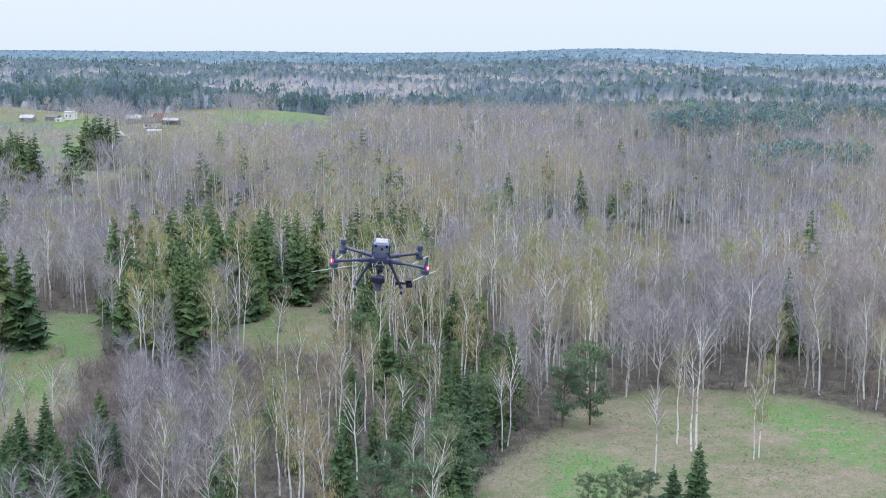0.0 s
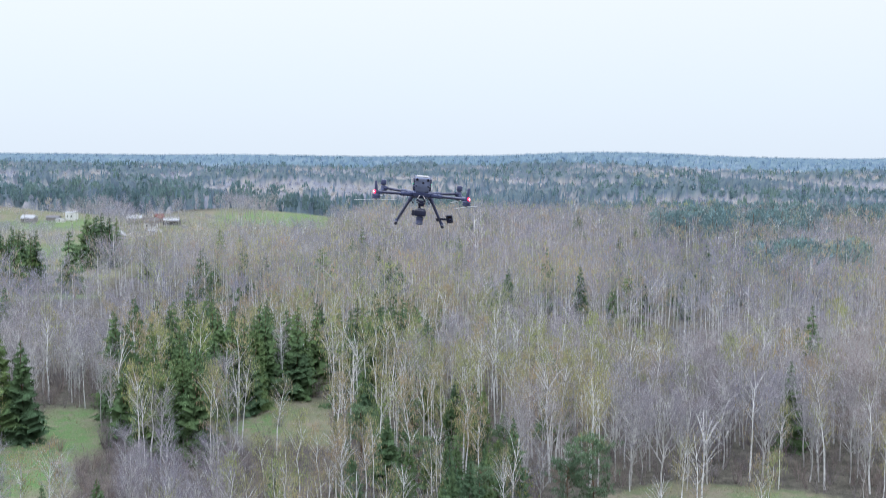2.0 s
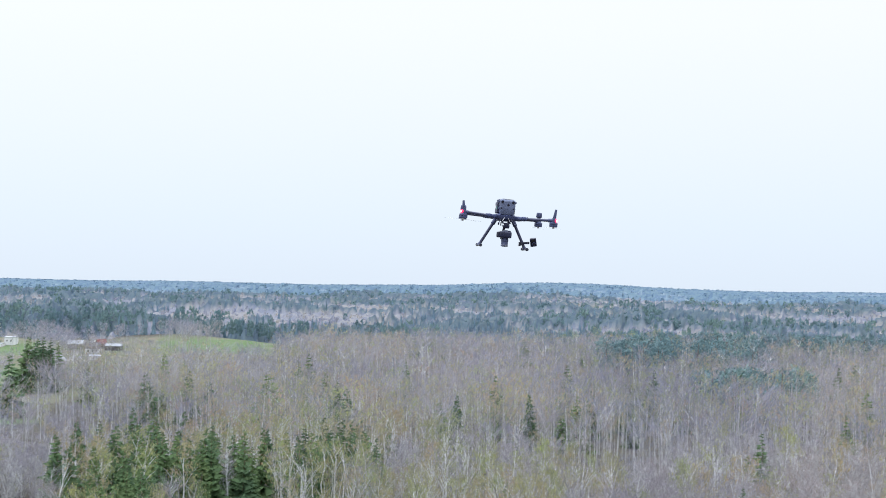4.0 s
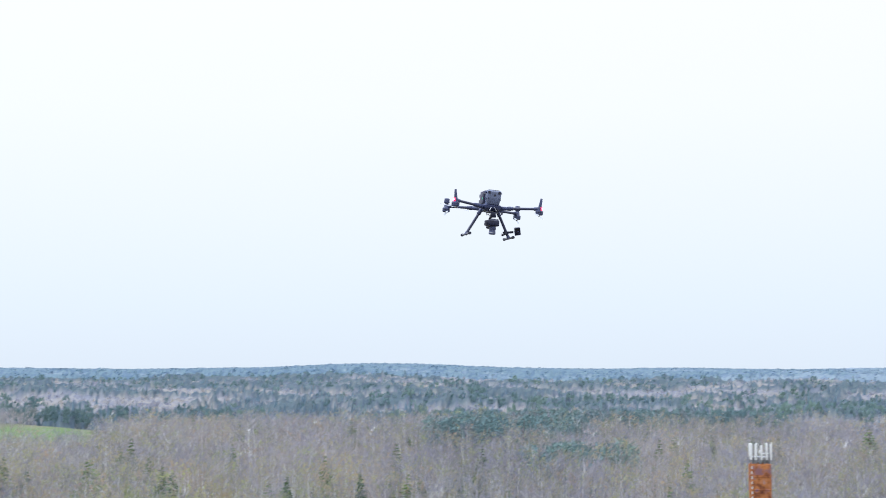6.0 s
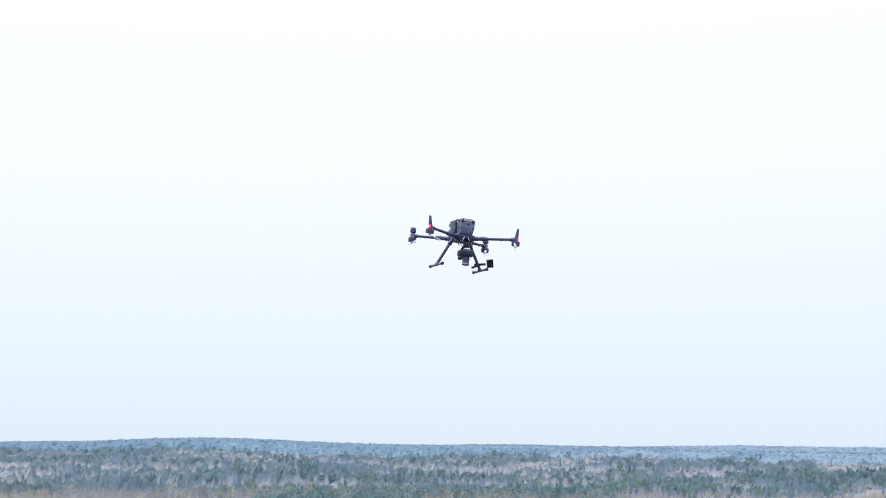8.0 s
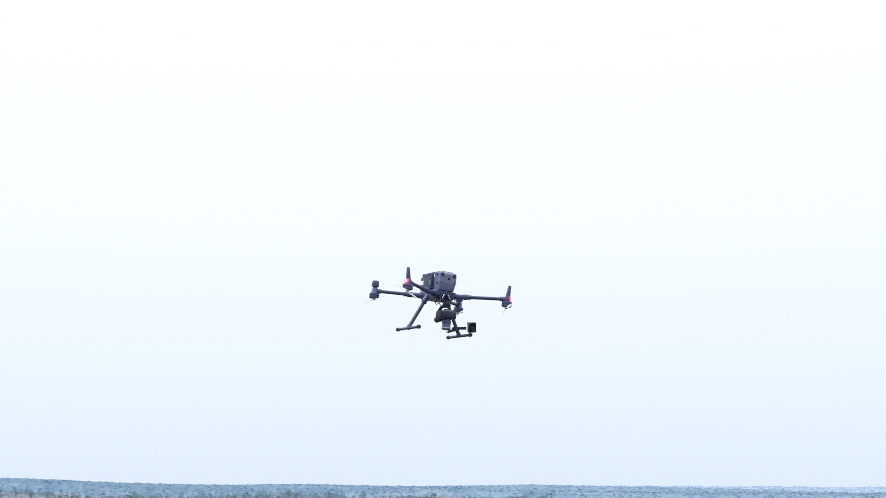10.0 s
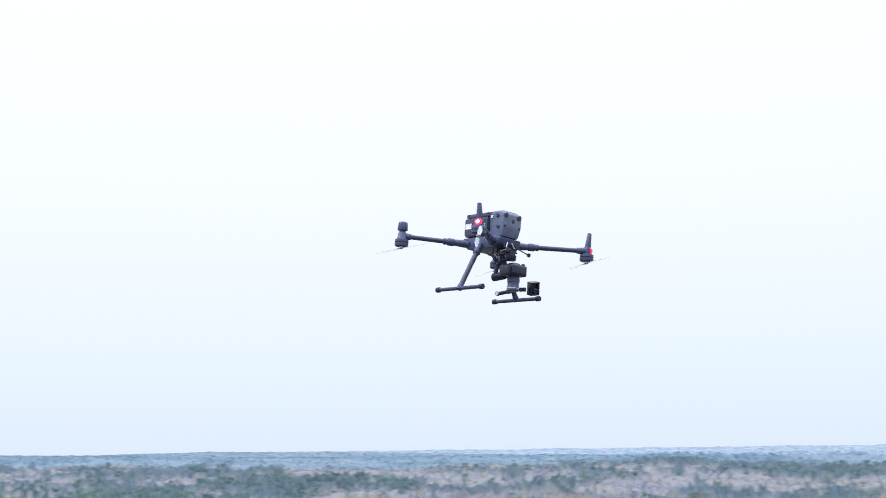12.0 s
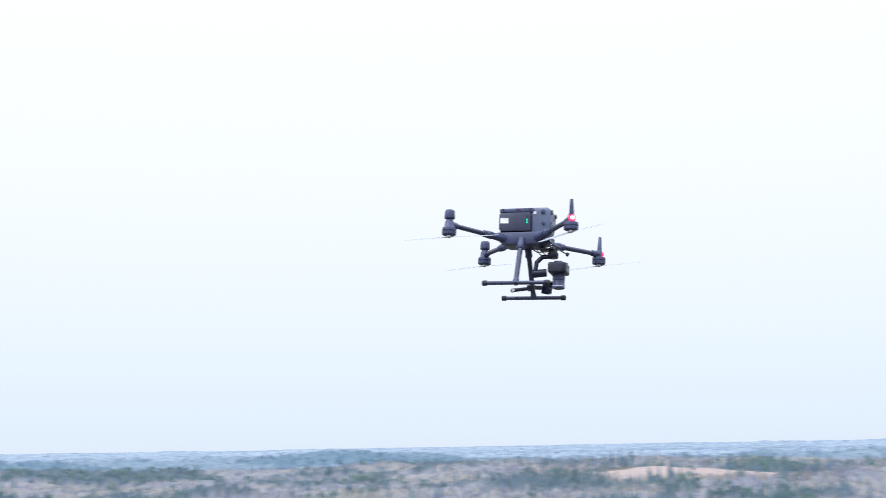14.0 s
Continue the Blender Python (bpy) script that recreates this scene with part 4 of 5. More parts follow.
for k in range(46):                                   # dark conifers on the field
    cx, cy, sx, sy = ((-124, 385, 5, 6), (-117, 468, 4, 5), (-131, 385, 5, 8))[k % 3 if k < 30 else 0]
    x, y, tall = cx + rng.normal() * sx, cy + rng.normal() * sy, rng.uniform(16, 21)
    mid_items["spruce"].append((("spruce", int(rng.integers(0, 5))), x, y, float(height(x, y)), (tall / 13 * 1.1, tall / 13), rng.uniform(0, 6.28)))
for k in range(26):                                   # full-leaved yellow-green trees by the farms
    x, y = (-108, 800) if k < 3 else (rng.normal() * 16 - 150, rng.normal() * 10 + 725)
    mid_items["birch"].append((("birch", 2), x + rng.normal(), y, float(height(x, y)), (1.3, rng.uniform(0.4, 0.7)), rng.uniform(0, 6.28)))
# bare, birch and pine take haze-tinted copies here
MID_MATS = {**MATS, "bare": [M_GREY_BARK, M_MID_HAZE_TWIG, M_MID_HAZE_LEAF], "birch": [M_BIRCH_BARK, M_MID_HAZE_BIRCH_TWIG, M_MID_HAZE_LEAF], "pine": [M_BROWN_BARK, M_TWIG, M_HAZE_PINE]}
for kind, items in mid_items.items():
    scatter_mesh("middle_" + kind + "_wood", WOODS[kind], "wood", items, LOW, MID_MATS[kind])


# ---- far woods: small crowns that thin out with distance, over a rough canopy ----
def far_bare(seed, n):
    """A leafless crown from far off: a rounded plume of fine upswept slivers."""
    r = np.random.default_rng(seed)
    s = Shape()
    k = r.uniform(0.25, 0.97, n)
    wide = 0.08 + 0.34 * np.sin(np.pi * np.clip((1.03 - k) / 0.86, 0, 1)) ** 0.6
    a = r.uniform(0, 6.28, n)
    rad = wide * np.sqrt(r.uniform(0.02, 1.0, n))
    c = np.stack([np.cos(a) * rad, np.sin(a) * rad, k], 1)
    up = np.stack([np.cos(a) * 0.12, np.sin(a) * 0.12, r.uniform(0.08, 0.16, n)], 1)
    slivers(s, c - up * 0.7, c + up * 0.6, r.uniform(0.55, 0.9, n) * 2.6 / n ** 0.8, 0, r)
    return s.arrays()


def far_spruce(seed):
    """A spruce from far off: ragged tiers that narrow to a spire."""
    r = np.random.default_rng(seed)
    s = Shape()
    for z0, z1, w in ((0.02, 0.52, 0.36), (0.25, 0.72, 0.29), (0.45, 0.87, 0.22), (0.66, 1.02, 0.13)):
        a = np.arange(6) * 2 * np.pi / 6 + r.uniform(0, 2)
        q = w * r.uniform(0.55, 1.25, 6)
        rim = np.stack([np.cos(a) * q, np.sin(a) * q, z0 + r.uniform(-0.06, 0.08, 6)], 1)
        s.add(np.concatenate([rim, [(0, 0, z1)]]), [(i, (i + 1) % 6, 6) for i in range(6)], 0)
    return s.arrays()


def far_pine(seed):
    """A pine crown from far off: a rounded heap of tufts."""
    r = np.random.default_rng(seed)
    s = Shape()
    n = 30
    k = r.uniform(0.34, 0.98, n)
    a = r.uniform(0, 6.28, n)
    rad = (0.06 + 0.27 * np.sin(np.pi * np.clip((1.05 - k) / 0.8, 0, 1)) ** 0.6) * np.sqrt(r.uniform(0.1, 1.0, n))
    c = np.stack([np.cos(a) * rad, np.sin(a) * rad, k], 1)
    slivers(s, c - (0, 0, 0.07), c + np.stack([np.cos(a) * 0.06, np.sin(a) * 0.06, r.uniform(0.04, 0.10, n)], 1), r.uniform(0.14, 0.26, n), 0, r)
    return s.arrays()


FAR = {**{("bare", i): far_bare(900 + i, 24 if i < 6 else 14) for i in range(12)}, **{("spruce", i): far_spruce(920 + i) for i in range(6)}, **{("pine", i): far_pine(940 + i) for i in range(6)}}
PINE_WOODS = [(-93, 900, 48, 18), (-260, 960, 140, 60), (250, 690, 110, 35), (420, 760, 120, 40), (300, 980, 120, 40), (620, 900, 120, 60), (60, 1900, 300, 120), (-500, 1800, 200, 100), (1150, 700, 120, 90), (1500, 80, 200, 60), (1557, 1174, 190, 190), (2107, 788, 230, 200)]
far_items = {"bare": [], "spruce": [], "pine": []}
spots = []
r = 705.0
while r < 4600:
    gap = max(6.0, r / 122) if r < 1900 else r / 95
    step = gap / r
    aa = np.arange(radians(-22), radians(97), step)
    rr = r + rng.uniform(-0.6, 0.6, len(aa)) * gap * 1.3
    aa = aa + rng.uniform(-0.5, 0.5, len(aa)) * step
    spots.append(np.stack([rr * np.sin(aa), rr * np.cos(aa), np.full(len(aa), gap)], 1))
    r += gap * 1.3
spots = np.concatenate(spots)
fx, fy, fgap = spots[unwooded(spots[:, 0], spots[:, 1]) <= 0.3].T
fd = np.hypot(fx, fy)
belt = 0.8 * wave(fx, fy, 95.0, 9.0) + 0.7 * wave(fx, fy, 27.0, 4.0) + 0.35 * wave(fx, fy, 9.0, 1.0)
bearing = np.degrees(np.arctan2(fx, fy))
u = rng.random(len(fx))
edge = 0.30 - 0.7 * smooth(1800, 2300, fd) * (1 - smooth(18, 32, bearing)) - 0.30 * smooth(900, 1700, fd) * (1 - smooth(12, 34, bearing)) + 0.16 * smooth(16, 40, bearing)
share = 0.03 + 0.9 * smooth(edge - 0.08, edge + 0.12, belt)
pines = np.zeros(len(fx), bool)
for cx, cy, rx, ry in PINE_WOODS:
    pines |= ((fx - cx) / rx) ** 2 + ((fy - cy) / ry) ** 2 < 1 + 0.4 * wave(fx, fy, 30.0, 1.0)
choice = np.where(pines, np.where(u < 0.85, 2, 1), np.where(u < share, np.where(wave(fx, fy, 33.0, 7.0) + 0.3 * (u / share - 0.5) > 0.25, 2, 1), 0))
ftall = rng.uniform(8.5, 12.5, len(fx)) * (1 + 0.18 * wave(fx, fy, 16.0, 8.0)) + (choice > 0) * (rng.uniform(0, 4.5, len(fx)) + (1 - smooth(1300, 2100, fd)) * rng.uniform(1.0, 5.5, len(fx)))
ftall = ftall * (1 - 0.15 * smooth(1500, 2300, fd))
ftall = ftall + (10.0 - ftall) * 0.6 * smooth(2000, 2800, fd)
fwide = np.where(choice == 1, np.maximum(ftall * 0.42, fgap * 0.30), np.maximum(ftall * 0.55, fgap * 0.42)) * rng.uniform(0.75, 1.25, len(fx))
fz = height(fx, fy) + np.where(fd < 1500, 0.0, 2.0)
pick, spin = rng.integers(0, 6, len(fx)), rng.uniform(0, 6.28, len(fx))
for i in range(len(fx)):
    kind = ("bare", "spruce", "pine")[choice[i]]
    far_items[kind].append(((kind, int(pick[i]) + (6 if kind == "bare" and fd[i] > 1900 else 0)), fx[i], fy[i], fz[i], (fwide[i], ftall[i]), spin[i]))
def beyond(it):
    """Haze tone of a wood: 0 nearer than 1900 m, 1 to the skyline, 2 for the last rise towards the east."""
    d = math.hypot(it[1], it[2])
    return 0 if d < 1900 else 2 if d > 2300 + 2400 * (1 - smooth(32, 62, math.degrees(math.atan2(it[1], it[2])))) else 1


# each zone has its own haze tint in the wood's colour
for kind, label, mat in (("bare", "haze-tinted distant grey and tawny leafless woods", M_HAZE_BARE), ("spruce", "haze-tinted distant dark spruce woods", M_HAZE_SPRUCE), ("pine", "haze-tinted distant green pine woods", M_HAZE_PINE)):
    for zone, (name, more, m) in enumerate((("far_", "", mat), ("skyline_", " on the skyline", M_SKYLINE_HAZE_BARE if kind == "bare" else M_SKYLINE_HAZE_DARK), ("horizon_", " along the horizon", M_HORIZON_HAZE))):
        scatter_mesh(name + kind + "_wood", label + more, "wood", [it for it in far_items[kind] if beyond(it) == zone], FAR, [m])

# closed canopy below the far crowns; haze and gap shade are in its colour
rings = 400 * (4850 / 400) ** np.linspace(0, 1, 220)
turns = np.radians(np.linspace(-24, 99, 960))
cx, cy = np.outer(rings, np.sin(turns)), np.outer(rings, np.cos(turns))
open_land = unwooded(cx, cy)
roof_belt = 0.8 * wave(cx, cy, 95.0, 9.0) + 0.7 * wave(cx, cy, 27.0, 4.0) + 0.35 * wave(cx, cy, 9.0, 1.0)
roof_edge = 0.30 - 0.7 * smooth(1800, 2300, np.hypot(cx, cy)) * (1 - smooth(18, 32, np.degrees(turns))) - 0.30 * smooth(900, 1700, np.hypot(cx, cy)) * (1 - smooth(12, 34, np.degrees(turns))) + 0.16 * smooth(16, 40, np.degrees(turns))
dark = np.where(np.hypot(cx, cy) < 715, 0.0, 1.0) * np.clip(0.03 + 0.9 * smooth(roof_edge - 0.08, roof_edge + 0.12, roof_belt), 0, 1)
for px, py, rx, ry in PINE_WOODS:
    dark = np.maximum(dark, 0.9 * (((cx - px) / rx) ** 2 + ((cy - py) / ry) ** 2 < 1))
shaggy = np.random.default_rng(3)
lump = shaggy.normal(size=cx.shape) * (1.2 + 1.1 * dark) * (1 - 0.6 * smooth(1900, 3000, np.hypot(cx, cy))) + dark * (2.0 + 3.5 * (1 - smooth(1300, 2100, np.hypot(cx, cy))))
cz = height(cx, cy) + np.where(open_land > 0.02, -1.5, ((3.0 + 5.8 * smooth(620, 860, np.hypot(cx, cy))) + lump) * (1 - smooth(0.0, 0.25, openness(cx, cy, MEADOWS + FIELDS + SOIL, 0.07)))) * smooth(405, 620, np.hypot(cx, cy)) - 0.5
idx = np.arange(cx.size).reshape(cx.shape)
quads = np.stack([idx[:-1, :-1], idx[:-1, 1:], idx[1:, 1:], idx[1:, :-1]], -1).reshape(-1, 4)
canopy = new("wood_canopy", sheet("wood_canopy", np.stack([cx, cy, cz], -1).reshape(-1, 3), quads, [M_HAZE_CANOPY, M_SKYLINE_HAZE_CANOPY, M_MID_SHADE_SHEET, M_HORIZON_HAZE_CANOPY], np.where(rings[:-1, None] > 2300 + 2400 * (1 - smooth(32, 62, np.degrees(turns[None, :-1]))) + 60 * lump[:-1, :-1], 3, np.where(rings[:-1] > 1900, 1, np.where(rings[:-1] < 715, 2, 0))[:, None]).ravel(), True))
at = canopy.data.attributes.new("conifer", "FLOAT", "POINT")
at.data.foreach_set("value", dark.astype(np.float32).ravel())
at = canopy.data.attributes.new("tree", "FLOAT", "POINT")
at.data.foreach_set("value", shaggy.random(cx.size).astype(np.float32))
tagged(canopy, "closed grey canopy of the distant leafless woods, haze and shade in its colour", "wood", kind="stuff")


# ---- small builders for made things ----
def part(name, bm, material, parent, label="", sharp=0.7):
    """Links a bmesh as one mesh object under a thing or a part."""
    bmesh.ops.recalc_face_normals(bm, faces=bm.faces)
    for f in bm.faces:
        f.smooth = True
    for e in bm.edges:
        if len(e.link_faces) == 2 and e.calc_face_angle(0) > sharp:
            e.smooth = False
    data = bpy.data.meshes.new(name)
    bm.to_mesh(data)
    bm.free()
    data.materials.append(material)
    ob = new(name, data)
    ob.parent = parent
    if label:
        ob["label"] = label
    return ob


def box(bm, centre, size, bevel=0.0, m=None, top=(1, 1), segments=2):
    """A bevelled box; top narrows or widens its upper face."""
    r = bmesh.ops.create_cube(bm, size=1.0)
    for v in r["verts"]:
        k = (top if v.co.z > 0 else (1, 1))
        v.co = Vector((v.co.x * size[0] * k[0], v.co.y * size[1] * k[1], v.co.z * size[2]))
    vs = r["verts"]
    if bevel:
        es = list({e for v in vs for e in v.link_edges})
        res = bmesh.ops.bevel(bm, geom=es, offset=bevel, segments=segments, profile=0.6, affect="EDGES")
        vs = list({v for f in res["faces"] for v in f.verts} | {v for v in vs if v.is_valid})
    bmesh.ops.transform(bm, matrix=Matrix.Translation(centre) @ (m or Matrix()), verts=vs)
    return bm


def rod(bm, p0, p1, r0, r1=None, sides=14):
    """A round bar from p0 to p1."""
    p0, p1 = Vector(p0), Vector(p1)
    r1 = r0 if r1 is None else r1
    d = p1 - p0
    m = Matrix.Translation((p0 + p1) / 2) @ d.to_track_quat("Z", "Y").to_matrix().to_4x4()
    bmesh.ops.create_cone(bm, cap_ends=True, segments=sides, radius1=r0, radius2=r1, depth=d.length, matrix=m)
    return bm


def turned(bm, centre, profile, sides=24, m=None):
    """A turned solid: profile rows of (height, radius), from the bottom up."""
    rings = []
    for z, r in profile:
        rings.append([bm.verts.new((r * math.cos(2 * math.pi * i / sides), r * math.sin(2 * math.pi * i / sides), z)) for i in range(sides)])
    for a, b in zip(rings, rings[1:]):
        for i in range(sides):
            bm.faces.new((a[i], a[(i + 1) % sides], b[(i + 1) % sides], b[i]))
    bm.faces.new(rings[0][::-1])
    bm.faces.new(rings[-1])
    bmesh.ops.transform(bm, matrix=Matrix.Translation(centre) @ (m or Matrix()), verts=[v for r in rings for v in r])
    return bm


def extruded(bm, outline, y0, y1, bevel=0.0, taper=1.0):
    """A side outline of (x, z) drawn out from y0 to y1."""
    a = [bm.verts.new((x, y0, z)) for x, z in outline]
    b = [bm.verts.new((x, y1, z)) for x, z in outline]
    n = len(a)
    bm.faces.new(a)
    bm.faces.new(b[::-1])
    for i in range(n):
        bm.faces.new((a[i], b[i], b[(i + 1) % n], a[(i + 1) % n]))
    if bevel:
        bmesh.ops.recalc_face_normals(bm, faces=bm.faces)
        bmesh.ops.bevel(bm, geom=list({e for v in a + b for e in v.link_edges}), offset=bevel, segments=2, profile=0.6, affect="EDGES")
    return bm


def bent(bm, points, r, sides=10):
    """A bent bar through points."""
    for p, q in zip(points, points[1:]):
        rod(bm, p, q, r, r, sides)
    for p in points[1:-1]:
        bmesh.ops.create_uvsphere(bm, u_segments=sides, v_segments=6, radius=r * 1.02, matrix=Matrix.Translation(p))
    return bm


def plastic(name, colour, rough=0.45, metal=0.0, grain=220.0):
    """Moulded plastic or painted metal with fine grain and faint scuffs."""
    m, tree, b = node_material(name, rough, metal, 0.45)
    n = noise_node(tree, 14.0, 4.0, "object")
    c = ramp_node(tree, n.outputs["Fac"], ((0.35, tuple(v * 0.82 for v in colour)), (0.65, tuple(min(v * 1.18, 1) for v in colour))))
    tree.links.new(c.outputs[0], b.inputs["Base Color"])
    fine = noise_node(tree, grain, 2.0, "object")
    bump = tree.nodes.new("ShaderNodeBump")
    bump.inputs["Strength"].default_value, bump.inputs["Distance"].default_value = 0.15, 0.001
    tree.links.new(fine.outputs["Fac"], bump.inputs["Height"])
    tree.links.new(bump.outputs[0], b.inputs["Normal"])
    return m


def glowing(name, colour, power):
    m, tree, b = node_material(name, 0.4)
    b.inputs["Base Color"].default_value = (*colour, 1)
    b.inputs["Emission Color"].default_value = (*colour, 1)
    b.inputs["Emission Strength"].default_value = power
    return m


P_SHELL = plastic("slate_grey_shell", (0.048, 0.060, 0.135), 0.40)
P_HEAD = plastic("grey_shell_head", (0.115, 0.138, 0.225), 0.38)
# sky reflected on the body's top is put into this pale grey
P_DECK_SHEEN = plastic("sky_sheen_deck", (0.30, 0.31, 0.33), 0.35)
P_BATTERY = plastic("charcoal_battery_case", (0.034, 0.039, 0.080), 0.45)
P_TUBE = plastic("carbon_tube", (0.037, 0.043, 0.092), 0.3)
P_BLACK = plastic("black_plastic", (0.013, 0.016, 0.044), 0.32)
P_RUBBER = plastic("black_rubber", (0.018, 0.020, 0.038), 0.6)
P_BLADE = plastic("grey_nylon_blade", (0.66, 0.68, 0.71), 0.35)   # thin nylon lets the sky through
tr = P_BLADE.node_tree
glow = tr.nodes.new("ShaderNodeBsdfTranslucent")
glow.inputs["Color"].default_value = (0.78, 0.80, 0.83, 1)
half = tr.nodes.new("ShaderNodeMixShader")
half.inputs[0].default_value = 0.72
tr.links.new(tr.nodes["Principled BSDF"].outputs[0], half.inputs[1])
tr.links.new(glow.outputs[0], half.inputs[2])
tr.links.new(half.outputs[0], tr.nodes["Material Output"].inputs[0])
P_METAL = plastic("bright_metal", (0.62, 0.63, 0.66), 0.25, 0.9)
P_LENS, tr, bs = node_material("dark_lens_glass", 0.05, 0.0, 0.6)
bs.inputs["Base Color"].default_value = (0.008, 0.006, 0.014, 1)
P_WHITE = plastic("white_sticker", (0.78, 0.78, 0.78), 0.5)
P_VIOLET = plastic("violet_sensor_glass", (0.07, 0.012, 0.05), 0.15)
L_RED = glowing("red_signal_light", (1.0, 0.02, 0.07), 2.2)
L_CORE = glowing("bright_signal_core", (1.0, 0.55, 0.58), 4.0)
L_GREEN = glowing("green_charge_light", (0.03, 0.85, 0.35), 0.8)


def drone():
    """Quadcopter: x forward, y to its left, z up, about its own middle."""
    root = tagged(new("drone"), "dark grey four-armed camera drone hovering with landing legs down", "drone")
    root.matrix_world = Matrix.Translation(DRONE) @ pose(0, 0, 0, 0, 0, -90) @ pose(0, 0, 0, 0, 2.38, 0) @ pose(0, 0, 0, -4.56, 0, 0)
    # body: narrow head in front, core between the batteries, flat deck, wide lower hull
    hull = part("hull", extruded(bmesh.new(), [(-0.118, 0.006), (-0.112, -0.020), (-0.078, -0.042), (0.100, -0.044), (0.134, -0.026), (0.142, 0.004), (0.10, 0.016), (-0.110, 0.016)], -0.070, 0.070, 0.006), P_SHELL, root)
    bm = extruded(bmesh.new(), [(0.050, 0.010), (0.136, 0.010), (0.146, 0.060), (0.145, 0.118), (0.134, 0.131), (0.050, 0.132)], -0.062, 0.062, 0.008)
    for v in bm.verts:                                     # the head narrows towards its foot
        v.co.y *= 0.86 + 0.14 * min(max((v.co.z - 0.01) / 0.06, 0), 1)
    head = part("head", bm, P_HEAD, root, "grey head shell with forward-looking sensors")
    part("core", box(bmesh.new(), (-0.030, 0, 0.064), (0.150, 0.086, 0.112), 0.006), P_BLACK, root)
    deck = part("deck", box(bmesh.new(), (-0.020, 0, 0.1225), (0.168, 0.132, 0.020), 0.006), P_SHELL, root)
    part("deck_lid", box(bmesh.new(), (0.03, 0, 0.1345), (0.19, 0.094, 0.006), 0.0025), P_DECK_SHEEN, root, "pale grey lid on top of the body, sky sheen in its colour")
    for x in (-0.085, 0.045):
        for s in (-1, 1):
            part("screw_boss", rod(bmesh.new(), (x, s * 0.064, 0.126), (x, s * 0.0675, 0.126), 0.005, sides=10), P_BLACK, deck)
    for s in (-1, 1):
        for x in (-0.006, -0.018):
            part("side_sensor", box(bmesh.new(), (x, s * 0.0662, 0.1245), (0.008, 0.003, 0.009), 0.001), P_VIOLET, deck, "violet sensor window")
    for s in (-1, 1):
        for z, y, r, deep in ((0.112, 0.044, 0.0125, 0.010), (0.060, 0.048, 0.006, 0.007)):
            eye = part("sensor_barrel", rod(bmesh.new(), (0.130, s * y, z), (0.140 + deep, s * y, z), r, r * 0.9, 20), P_BLACK, head)
            part("sensor_glass", rod(bmesh.new(), (0.140 + deep, s * y, z), (0.1415 + deep, s * y, z), r * 0.62, r * 0.55, 16), P_LENS, eye, "dark sensor glass")
        part("side_knob", rod(bmesh.new(), (0.105, s * 0.060, 0.112), (0.112, s * 0.072, 0.113), 0.010, 0.008, 16), P_SHELL, head)
        part("side_knob", rod(bmesh.new(), (0.108, s * 0.059, 0.058), (0.112, s * 0.068, 0.058), 0.008, 0.006, 14), P_SHELL, head)
        part("paper_label", box(bmesh.new(), (0.068, s * 0.0624, 0.108), (0.013, 0.001, 0.014)), P_WHITE, head, "small white label")
    eye = part("front_camera", rod(bmesh.new(), (0.132, 0.006, 0.088), (0.146, 0.006, 0.088), 0.011, 0.010, 20), P_BLACK, head)
    part("front_camera_glass", rod(bmesh.new(), (0.146, 0.006, 0.088), (0.148, 0.006, 0.088), 0.007, 0.006, 16), P_LENS, eye)
    for y in (-0.02, 0.024):
        part("front_lamp", rod(bmesh.new(), (0.134, y, 0.105), (0.1425, y, 0.105), 0.006, 0.005, 14), P_VIOLET, head)
    # batteries with label and charge lights
    for s in (-1, 1):
        bat = part("battery", extruded(bmesh.new(), [(-0.103, 0.030), (-0.094, 0.019), (0.046, 0.019), (0.050, 0.024), (0.050, 0.106), (0.046, 0.109), (-0.096, 0.109), (-0.103, 0.102)], s * 0.040, s * 0.0745, 0.004), P_BATTERY, root, "charcoal battery pack")
        part("sticker", box(bmesh.new(), (-0.0765, s * 0.0750, 0.070), (0.040, 0.0012, 0.026)), P_WHITE, bat, "plain white sticker")
        part("button", rod(bmesh.new(), (0.035, s * 0.0735, 0.090), (0.035, s * 0.0762, 0.090), 0.0045, sides=14), P_BLACK, bat)
        for k in range(3):
            part("charge_light", box(bmesh.new(), (0.034, s * 0.0751, 0.058 + 0.0075 * k), (0.0055, 0.0014, 0.0045)), L_GREEN, bat, "green charge light")
    # arms, motors, aerials, rotors
    for fx, x, y, root_at, spin in ((1, 0.302, -0.362, (0.085, -0.062, -0.014), -42), (1, 0.302, 0.362, (0.085, 0.062, -0.014), -24), (-1, -0.273, -0.321, (-0.080, -0.062, -0.014), -9), (-1, -0.273, 0.321, (-0.080, 0.062, -0.014), -19)):
        a, b = Vector(root_at), Vector((x, y, -0.004))
        s = 1 if y > 0 else -1
        arm = part("arm", rod(bmesh.new(), a.lerp(b, 0.1), b, 0.0118, 0.0112, 18), P_TUBE, root)
        part("arm_root", rod(bmesh.new(), a, a.lerp(b, 0.22), 0.0205, 0.0155, 16), P_SHELL, arm)
        part("lock_sleeve", turned(bmesh.new(), a.lerp(b, 0.22), [(0, 0.0160), (0.003, 0.0185), (0.030, 0.0185), (0.033, 0.0150), (0.042, 0.0150), (0.044, 0.0165), (0.050, 0.0165), (0.052, 0.0130)], 18, (b - a).to_track_quat("Z", "Y").to_matrix().to_4x4()), P_SHELL, arm)
        part("arm_clamp", rod(bmesh.new(), b.lerp(a, 0.13), b.lerp(a, 0.02), 0.0150, 0.0170, 16), P_SHELL, arm)
